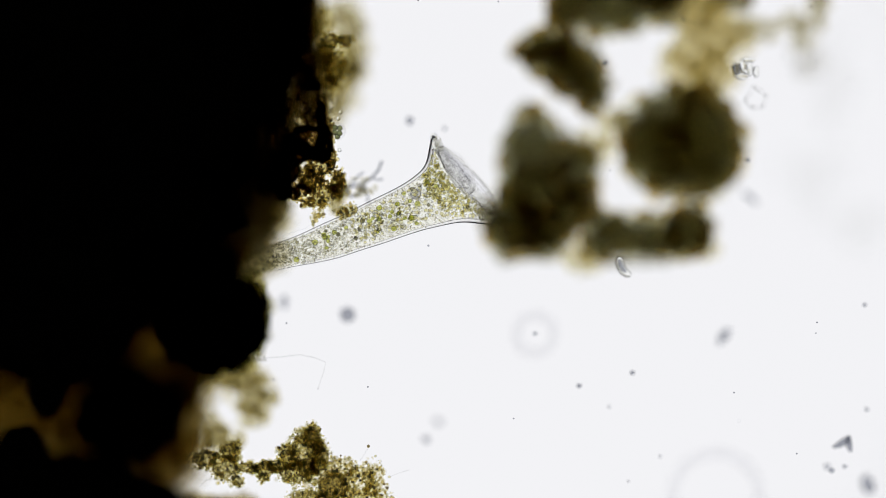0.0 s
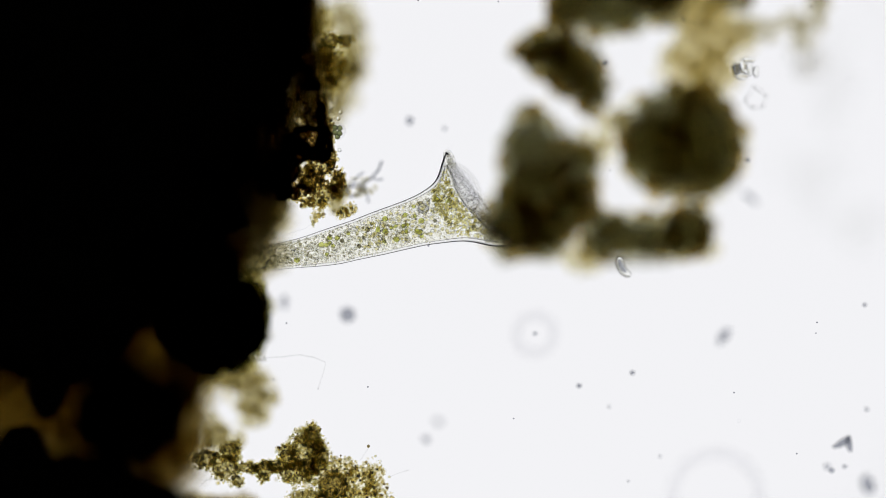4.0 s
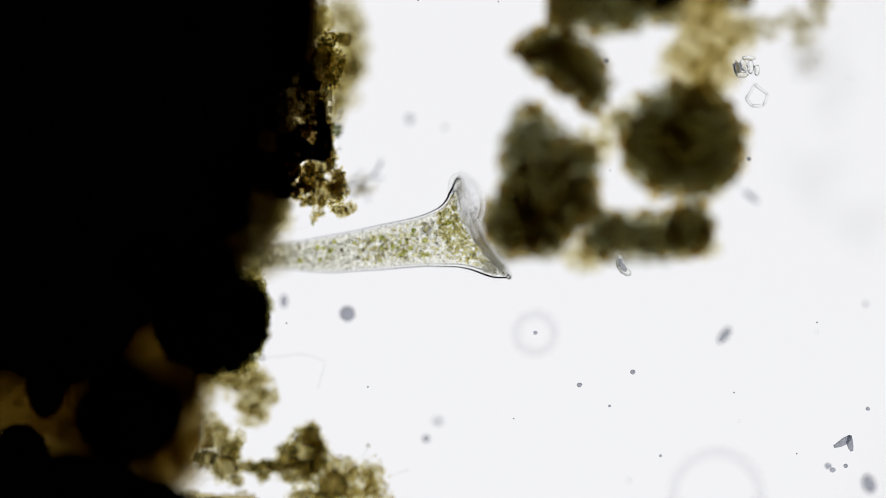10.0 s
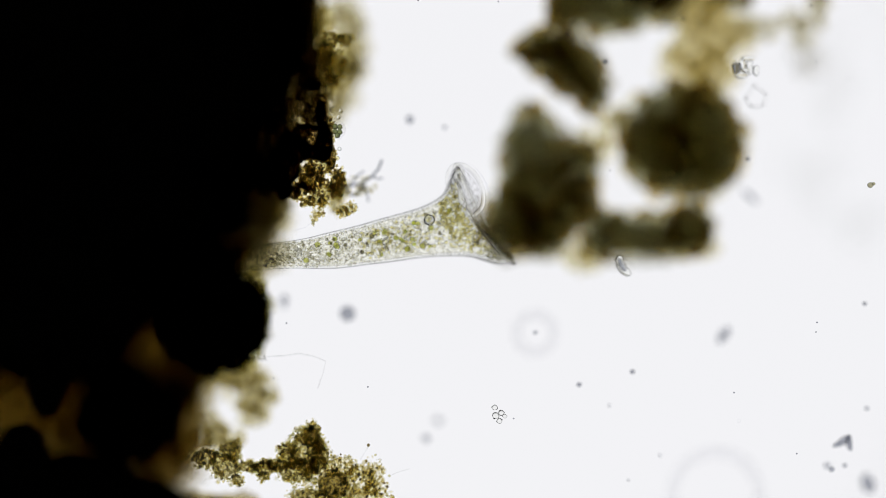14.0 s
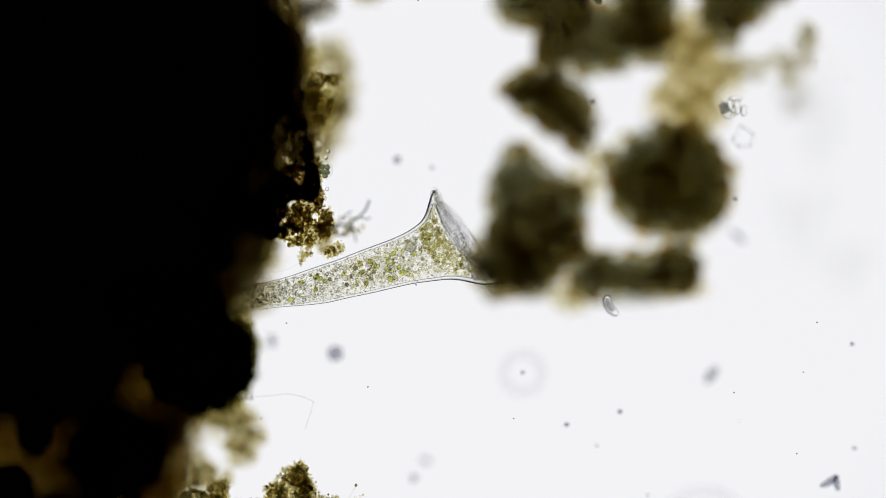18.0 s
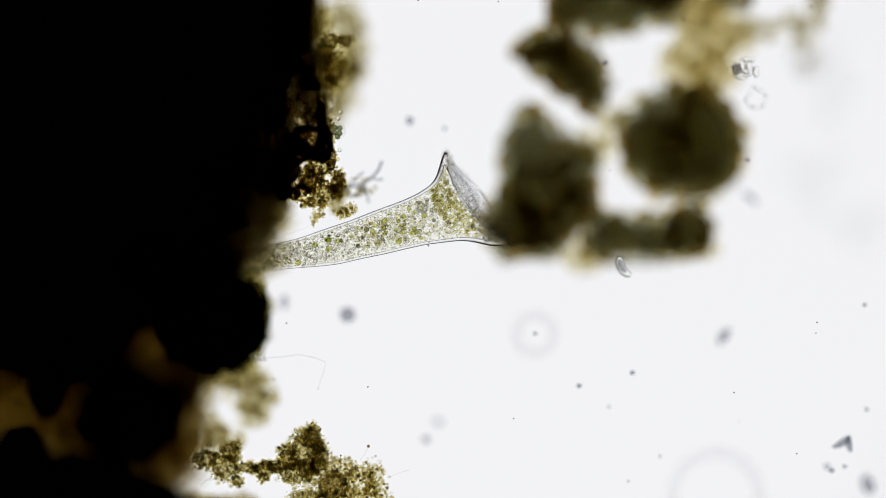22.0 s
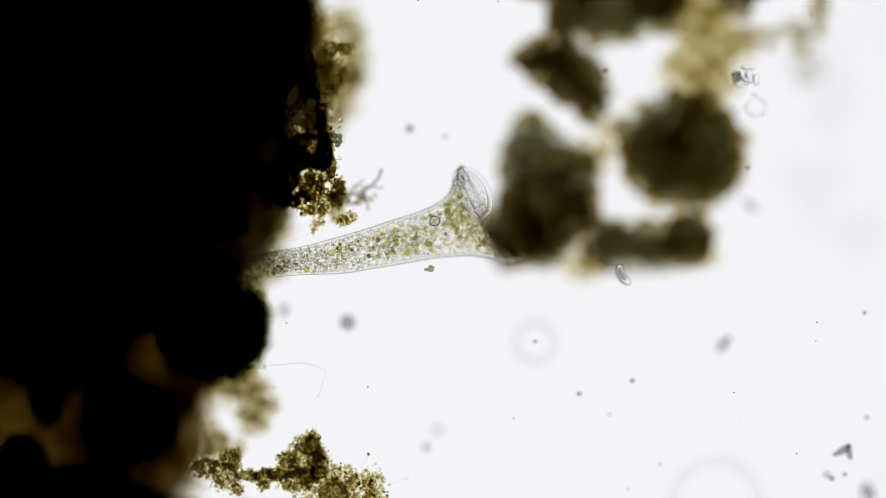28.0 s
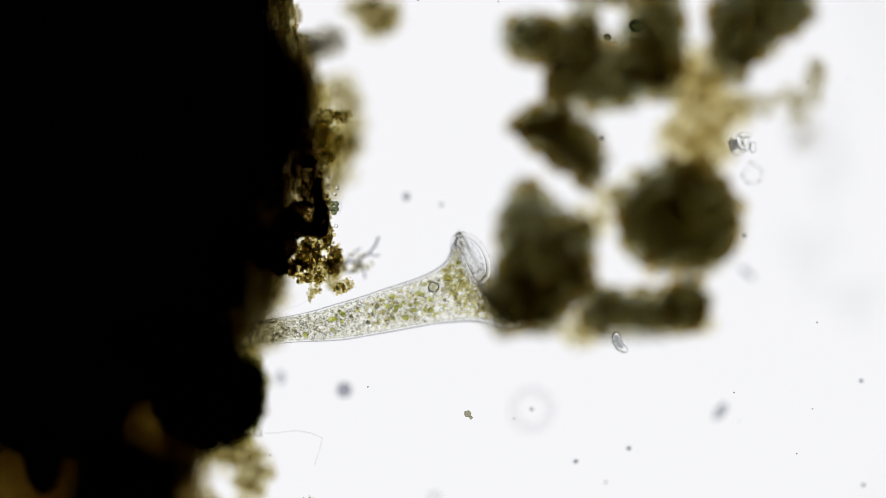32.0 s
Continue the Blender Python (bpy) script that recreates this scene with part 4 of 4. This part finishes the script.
def filling(root):
    grains = [lumpy(1, inside(-120, 384, 0.95), rng.uniform(0.9, 2.0, 3) * rng.uniform(0.8, 1.3), 0.2, i) for i in range(5800)]
    for i in range(420):
        a, s, q = rng.normal() * 0.45, rng.uniform(366, 388), rng.uniform(0.72, 0.96)
        r = girth(s, a) * q
        grains.append(lumpy(1, (s + lip(a) * flare(s), r * math.cos(a) + bow(s), 0.6 * r * math.sin(a)), rng.uniform(1.0, 2.4, 3), 0.2, i))
    v, f = join(grains)
    tagged(part("plasm_grain", mesh_of("plasm_grain", v, f), PLASM, root, "fine yellowish grain of the cell plasm"), kind="stuff")
    dots = [lumpy(1, inside(10, 384, 0.93), rng.uniform(0.9, 1.7, 3), 0.2, i) for i in range(560)]
    v, f = join(dots)
    tagged(part("dark_stipple", mesh_of("dark_stipple", v, f), STIPPLE, root, "fine dark stipple of the cell plasm"), kind="stuff")
    # drab grains added to dim the foot where it runs into the brown veil
    foot = [lumpy(1, inside(-60, 20 + 60 * rng.random(), 0.95), rng.uniform(1.0, 2.2, 3), 0.25, i) for i in range(380)]
    v, f = join(foot)
    tagged(part("foot_grain", mesh_of("foot_grain", v, f), DRAB, root, "dull brownish grain added to dim the stalk-like foot"), kind="stuff")
    food = [lumpy(1, inside(338, 378, 0.9), rng.uniform(1.6, 4.0, 3), 0.2, i) for i in range(520)]
    food += [lumpy(1, inside(190, 340, 0.75), rng.uniform(2.0, 4.4, 3), 0.2, i) for i in range(190)]
    v, f = join(food)
    tagged(part("food_grain", mesh_of("food_grain", v, f), FOOD, root, "golden grain of swallowed food behind the bell"), kind="stuff")
    algae = [mesh_of("green_alga", *lumpy(2, (0, 0, 0), (r, r * 0.95, r), 0.04, k)) for k, r in enumerate((4.0, 4.8, 5.6))]
    for u, v, n in ALGAE:
        for k in range(n):
            a = 2.1 * k + u
            place = np.array((u + (n > 1) * 6 * math.cos(a), v + (n > 1) * 6 * math.sin(a), rng.uniform(-8, 8)))
            swimmers.append((part("green_alga", algae[(2 if n == 1 else int(rng.integers(2)))], ALGA, root, spot=place), place))
    for i in range(4):
        place = inside(40, 345, 0.75)
        swimmers.append((part("green_alga", algae[0], ALGA, root, spot=place), place))
    for u, v, r in CLEARS:
        part("vacuole", mesh_of("vacuole", *lumpy(3, (0, 0, 0), (r, r, r), 0.04, 3)), SOFTVAC, root, spot=(u, v, rng.uniform(-10, 10)))
    vac = [mesh_of("vacuole", *lumpy(2, (0, 0, 0), (r, r, r), 0.03, 3)) for r in (2.0, 2.8, 3.6)]
    for i in range(110):
        part("vacuole", vac[int(rng.integers(3))], VACUOLE, root, spot=inside(10, 345, 0.82))
    for u, v, r in DARKS:
        part("dark_grain", mesh_of("dark_grain", *lumpy(2, (0, 0, 0), (r, r, r), 0.08, 4)), DARKGRAIN, root, spot=(u, v, rng.uniform(-6, 6)))
    dark = mesh_of("dark_grain", *lumpy(1, (0, 0, 0), (2.4, 2.4, 2.4), 0.1, 4))
    for i in range(20):
        part("dark_grain", dark, DARKGRAIN, root, spot=inside(10, 345, 0.85))
    big = mesh_of("contractile_vacuole", *lumpy(4, (0, 0, 0), (10, 9.5, 10), 0.0, 5))
    part("contractile_vacuole", big, BUBBLE, root, "large clear contractile vacuole with a dark rim", spot=(316, -7, 10))


# the flap of the frontal field, hinged on the line from the upper lip to the lower lip
FLAP = (413.0, 5.0, 0.0)


def frontal_flap(root):
    n, half, deep = 40, 96.0, 21.0
    arc = [(half * (2 * k / n - 1), -deep * math.sin(math.pi * k / n) ** 0.8, 2.0 * math.sin(2 * math.pi * k / n)) for k in range(n + 1)]
    v, f = [], []
    for side in (0.6, -0.6):
        for k, (x, y, z) in enumerate(arc):
            for j in range(5):
                v.append((x, y * j / 4, z + side * (1 - abs(2 * k / n - 1) ** 4) + 2.5 * math.sin(math.pi * j / 4)))
    m = (n + 1) * 5
    for k in range(n):
        for j in range(4):
            a = k * 5 + j
            f.append((a, a + 5, a + 6, a + 1))
            f.append((m + a, m + a + 1, m + a + 6, m + a + 5))
        f.append((k * 5, m + k * 5, m + k * 5 + 5, k * 5 + 5))
        f.append((k * 5 + 4, k * 5 + 9, m + k * 5 + 9, m + k * 5 + 4))
    flap = part("frontal_flap", mesh_of("frontal_flap", v, f), FAINT, root, "thin clear flap across the mouth field", spot=FLAP)
    part("flap_rim", mesh_of("flap_rim", *tube(arc, [1.0 + 1.3 * math.sin(math.pi * (k + 0.5) / (n + 1)) for k in range(n + 1)], 8)), BAND, flap, "clear rounded edge")
    fold = [(x * 0.8 + 6, y * 0.55, z + 3) for x, y, z in arc]
    part("flap_fold", mesh_of("flap_fold", *tube(fold, 1.0, 6)), CLEAR, flap)
    teeth = []
    for k in range(58):
        x = -10 + 100 * k / 57
        y = -deep * math.sin(math.pi * (x / half + 1) / 2) ** 0.8
        teeth.append(tube([(x, y + 5, 0.5), (x + 0.6, y - 1.5, 0.5)], 0.55, 4))
    tagged(part("flap_comb", mesh_of("flap_comb", *joined(teeth)), CLEAR, flap, "fine comb of membranelles along the edge"), kind="stuff")
    return flap


ciliate, upper_lip = trumpet()
filling(ciliate)
pouch = mouth_pouch(ciliate)
flap = frontal_flap(ciliate)


# ---- drifting things and the dust of the eyepiece ----
def drifter(name, label, bits, mat):
    root = thing(name, 930, 400, 0, label, "drifting crumb", "drifting crumbs")
    for k, (dx, dy, r) in enumerate(bits):
        part("bit", mesh_of("bit", *lumpy(2, (0, 0, 0), (r, r * 1.1, r), 0.12, k + 1)), mat, root, spot=(dx, dy, 0))
    return root


crumb_a = drifter("drifting_crumb", "loose cluster of pale round cells sinking through the water", [(-8, 2, 5), (0, -6, 6), (7, 3, 5), (14, -10, 5), (2, 10, 4)], VACUOLE)
crumb_b = drifter("drifting_crumb", "loose cluster of clear cells sinking through the water", [(-9, 4, 2.6), (-4, -3, 3.2), (2, 3, 2.4), (6, -5, 3.2), (11, 2, 2.6), (9, 9, 2.2), (15, -8, 2.4), (3, 11, 2.0)], VACUOLE)
crumb_c = drifter("drifting_crumb", "dark dumbbell-shaped pair of cells in the water", [(-6, -3, 5.0), (-9, -5, 3.0), (6, 3, 5.0), (9, 1, 3.0), (0, 0, 2.6)], SOOT)
crumb_d = drifter("drifting_crumb", "small dark swimming cell with a thin tail", [(0, 0, 6), (-3, -8, 3)], DARKGRAIN)
crumb_e = drifter("drifting_crumb", "small dark grain carried by the current", [(0, 0, 5), (5, 4, 3)], DARKGRAIN)
crumb_f = drifter("drifting_crumb", "pale yellow cells sinking under the bell", [(-14, -6, 3.6), (-9, -2, 4.2), (-5, -8, 3), (2, 3, 4), (7, 7, 4.4), (12, 3, 3.4), (9, -2, 3), (15, 9, 2.8)], FOOD)


crumb_h = drifter("drifting_crumb", "pair of grey crumbs drifting along under the body", [(-14, 4, 5), (-8, 6, 4), (8, -2, 4.5), (14, -4, 5), (18, -5, 3.5)], DARKGRAIN)
crumb_i = drifter("drifting_crumb", "pale yellow flake carried away from the bell", [(-10, -4, 5), (-2, 3, 6), (8, -2, 5), (12, 6, 4)], FOOD)
crumb_j = drifter("drifting_crumb", "tiny dark swimming cell in the water", [(0, 0, 4.5)], DARKGRAIN)
crumb_g = drifter("drifting_crumb", "small dark cell swept past by the current", [(0, 0, 5), (-4, 6, 3.5)], DARKGRAIN)


def eyepiece_dust():
    root = thing("eyepiece_dust", 784, 441, 0, "fixed fine dust grains on the eyepiece glass", "dust")
    me = mesh_of("dust_grain", *lumpy(2, (0, 0, 0), (1.6, 1.6, 1.6), 0.06, 1))
    for x, y in ((507, 572), (909, 741), (1445, 110), (1080, 302), (882, 3), (1299, 695), (651, 685), (740, 1), (1446, 571), (1410, 803)):
        part("dust_grain", me, GREY, root, spot=(x - 784, y - 441, 0))
    v, f = tube([(3.2 * math.cos(a), 3.2 * math.sin(a), 0) for a in np.linspace(0, 2 * math.pi, 17)], 0.7, 6)
    me = mesh_of("dust_ring", v, f)
    for x, y in ((1308, 745), (1501, 139)):
        part("dust_ring", me, FAINT, root, spot=(x - 784, y - 441, 0))
    return root


dust = eyepiece_dust()


# ---- how the things move ----
# seconds, angle of the body above the level, how far it stretches out in divisions, yaw in degrees;
# the foot is held a little way along the body, so it shifts across as it turns
SWAY = [
    (0, 21.3, 2, 0), (0.5, 20.4, 3.8, 0), (1, 18.5, 5.5, 0), (1.5, 17.6, 7.3, 0), (2, 15.6, 9, 0), (2.5, 14.9, 8.4, 0), (3, 15.1, 7.8, 0), (3.5, 15.5, 7.1, 0),
    (4.5, 15.2, 5.8, 0), (5.5, 14.8, 4.6, 0), (5.6, 13.7, 4.4, 0), (6, 9.9, 1.9, 1), (6.2, 7, -0.3, 1.5), (6.4, 4.7, -2.6, 2), (6.6, 3.2, -4.9, 3), (7, 2.3, -7.4, 3),
    (7.5, 3.1, -6.1, 3), (8, 4.5, -2.8, 3), (9, 6, -2.1, 3), (10, 7.1, 3.8, 3), (10.5, 7.5, 3.7, 3), (11, 7.2, 4.7, 3), (11.5, 5.9, 6, 3), (12, 4.6, 6.4, 3),
    (12.5, 6.2, 7.8, 3), (13, 8.7, 9.2, 3), (14, 10.4, 10.9, 3), (14.5, 10.6, 11.7, 3), (15.5, 14.9, 10.4, 1), (16.5, 19.4, 9.1, 0), (17, 17.8, 8, 0), (18, 15.6, 6.6, 0),
    (18.5, 16.3, 5.9, 0), (19, 16.3, 5.2, 0), (19.5, 16.2, 4.6, 0), (20, 18.6, 3.9, 0), (20.5, 19.9, 3.2, 0), (21, 20.8, 2.5, 0), (21.5, 19.6, 3.5, 0), (22, 15.6, 4.5, 0), (22.5, 15, 3.5, 0),
    (23, 18.2, 2.5, 0), (23.5, 18.6, 1.5, 0), (24, 17.3, 1.5, 0), (24.5, 17, 1.9, 0), (25, 16.2, 5.3, 0.5), (25.5, 15.9, 7.2, 1), (26.5, 14.4, 13.8, 2), (27.5, 12.6, 20.5, 3), (28, 12.7, 23.4, 3),
    (29, 13.3, 27.1, 3), (30, 12.5, 28.1, 3), (31, 12.5, 28.1, 3), (32, 13.1, 28.1, 3),
]


def drift(ob, rows, spin=20.0):
    walk(ob, [(t, Matrix.Translation(at(x, y, z)) @ pose(0, 0, 0, 0, 0, spin * i)) for i, (t, x, y, z) in enumerate(rows)])


def motions():
    walk(ciliate, [(t, Matrix.Translation(at(BASE[0], BASE[1], 0)) @ pose(0, 0, 0, 0, 0, a) @ pose(reach * DIV, (12.05 - 0.787 * a) * DIV, 0, 0, yaw, 0))
                   for t, a, reach, yaw in SWAY])
    # the flap swings in when the mouth folds: seconds, degrees
    walk(flap, [(t, Matrix.Translation((FLAP[0] * DIV, -FLAP[1] * DIV, FLAP[2] * DIV)) @ pose(0, 0, 0, 0, 0, -68.5) @ pose(0, 0, 0, turn, 0, 0))
                for t, turn in ((0.0, 42), (1.5, 52), (3.5, 70), (5.8, 84), (6.6, 148), (9.0, 152), (13.0, 148), (14.5, 132), (16.5, 70), (20.5, 40), (22.0, 42), (24.0, 46), (25.5, 72), (27.5, 128), (32.0, 128))])
    walk(upper_lip, [(t, Matrix.Translation((UPPER_LIP[0] * DIV, -(UPPER_LIP[1] + dv) * DIV, UPPER_LIP[2] * DIV))) for t, dv in (
        (0.0, 1), (5.8, 0), (6.6, 10), (7.6, 10), (9.0, 2), (14.5, 0), (20.5, 0), (25.5, 0), (28.0, 2), (32.0, 2))])
    # the mouth pouch turns about its long axis and glides a little along the rim: seconds, degrees, divisions along the body and across it
    walk(pouch, [(t, Matrix.Translation(((POUCH[0] + du) * DIV, -(POUCH[1] + dv) * DIV, POUCH[2] * DIV)) @ pose(0, 0, 0, 0, 0, tilt) @ pose(0, 0, 0, turn, 0, 0))
                 for t, turn, du, dv, tilt in (
        (0.0, 66, 12, 30, -72), (1.0, 62, 12, 30, -72), (2.0, 46, 12, 27, -72), (3.5, 52, 9, 27, -72), (5.6, 48, 7, 24, -73), (6.2, 38, 5, 20, -74), (6.6, 20, 1, 17, -77), (7.0, 8, -1, 18, -80),
        (7.8, 8, -1, 17, -80), (9.0, 14, 0, 9, -80), (10.0, 24, 2, 1, -79), (11.0, 16, 1, 2, -78), (13.0, 10, -3, 8, -78), (14.5, 20, 3, 2, -76), (16.5, 58, 9, 26, -73), (20.5, 70, 12, 30, -72), (22.0, 68, 10, 30, -72), (23.5, 62, 10, 29, -72),
        (25.5, 48, 4, 24, -73), (27.5, 34, 4, 12, -74), (28.5, 28, 3, 9, -74), (32.0, 28, 3, 9, -74))])
    drift(crumb_a, [(0.0, 940, 330, -60), (12.9, 900, 400, -40), (13.2, 856, 470, 0), (13.5, 857, 558, 0), (14.0, 883, 739, 0), (14.5, 949, 848, 0), (15.2, 1010, 1010, -20), (32.0, 1040, 1080, -60)])
    drift(crumb_b, [(0.0, 960, 320, -60), (11.3, 920, 400, -40), (11.6, 880, 480, 0), (12.0, 889, 596, 0), (12.5, 894, 714, 0), (13.0, 920, 850, 0), (13.6, 930, 1010, -20), (32.0, 950, 1090, -60)])
    drift(crumb_c, [(0.0, 980, 350, -60), (12.0, 900, 420, -30), (12.5, 823, 491, 0), (13.0, 798, 492, 0), (13.4, 790, 462, -20), (13.9, 830, 430, -60), (14.5, 900, 400, -100), (15.5, 950, 380, -100), (32.0, 950, 380, -100)])
    drift(crumb_d, [(0.0, 930, 390, -100), (25.6, 930, 390, -100), (26.6, 820, 420, -50), (27.6, 750, 452, -10), (28.0, 762, 462, 0), (28.2, 778, 492, 0), (28.5, 816, 535, 0), (29.0, 848, 583, 0), (30.0, 847, 601, 0), (31.0, 833, 602, 0), (32.0, 834, 599, 0)])
    drift(crumb_e, [(0.0, 1420, -160, 0), (12.2, 1530, 60, 0), (13.0, 1517, 192, 0), (14.0, 1540, 330, 0), (16.0, 1640, 420, 0), (32.0, 1700, 420, 0)])
    drift(crumb_f, [(0.0, 900, 400, -60), (24.4, 890, 410, -40), (24.8, 866, 446, -24), (25.0, 872, 463, -24), (25.4, 880, 510, -20), (26.2, 900, 720, 0), (27.0, 920, 960, -10), (32.0, 930, 1080, -60)])
    drift(crumb_g, [(0.0, 1500, -300, 0), (19.2, 1460, -120, 0), (19.5, 1432, 0, 0), (19.7, 1412, 80, 0), (19.9, 1404, 225, 0), (20.1, 1426, 385, 0), (20.3, 1456, 500, 0), (20.5, 1508, 470, 0), (21.0, 1600, 420, 0), (32.0, 1700, 420, 0)])
    drift(crumb_h, [(0.0, 380, 540, -60), (22.3, 400, 520, -50), (22.8, 520, 488, -10), (23.2, 660, 464, 0), (23.6, 765, 432, 0), (24.0, 802, 440, 0), (24.4, 850, 428, 0), (24.8, 890, 430, -40), (25.5, 930, 400, -100), (32.0, 930, 400, -100)], 14.0)
    drift(crumb_i, [(0.0, 940, 380, -90), (1.6, 880, 430, -30), (2.0, 893, 515, 0), (2.5, 937, 658, 0), (3.0, 1041, 762, 0), (3.5, 1120, 860, 0), (4.2, 1200, 980, 0), (32.0, 1210, 1000, -60)])
    drift(crumb_j, [(0.0, 1740, 480, 0), (6.1, 1640, 462, 0), (6.5, 1550, 452, 0), (7.0, 1447, 445, 0), (7.4, 1370, 380, -30), (8.0, 1260, 280, -160), (32.0, 1240, 260, -160)])
    # slow streaming of the plasm carries the algae to and fro
    for k, (ob, p) in enumerate(swimmers[:30]):
        rows = []
        for j, t in enumerate((0.0, 6.0, 9.0, 13.0, 19.0, 25.0, 32.0)):
            du, dv = 7 * math.sin(k * 1.7 + j * 1.3), 4 * math.cos(k * 2.3 + j * 1.1)
            rows.append((t, pose((p[0] + du) * DIV, -(p[1] + dv) * DIV, p[2] * DIV)))
        walk(ob, rows)
    # the dust stays before the eye while the stage drifts under it
    walk(dust, [(t, Matrix.Translation(at(MID_X, MID_Y, 0)) @ stage_pose(dx, dy, dz, 0)) for t, dx, dy, dz in STAGE])


motions()
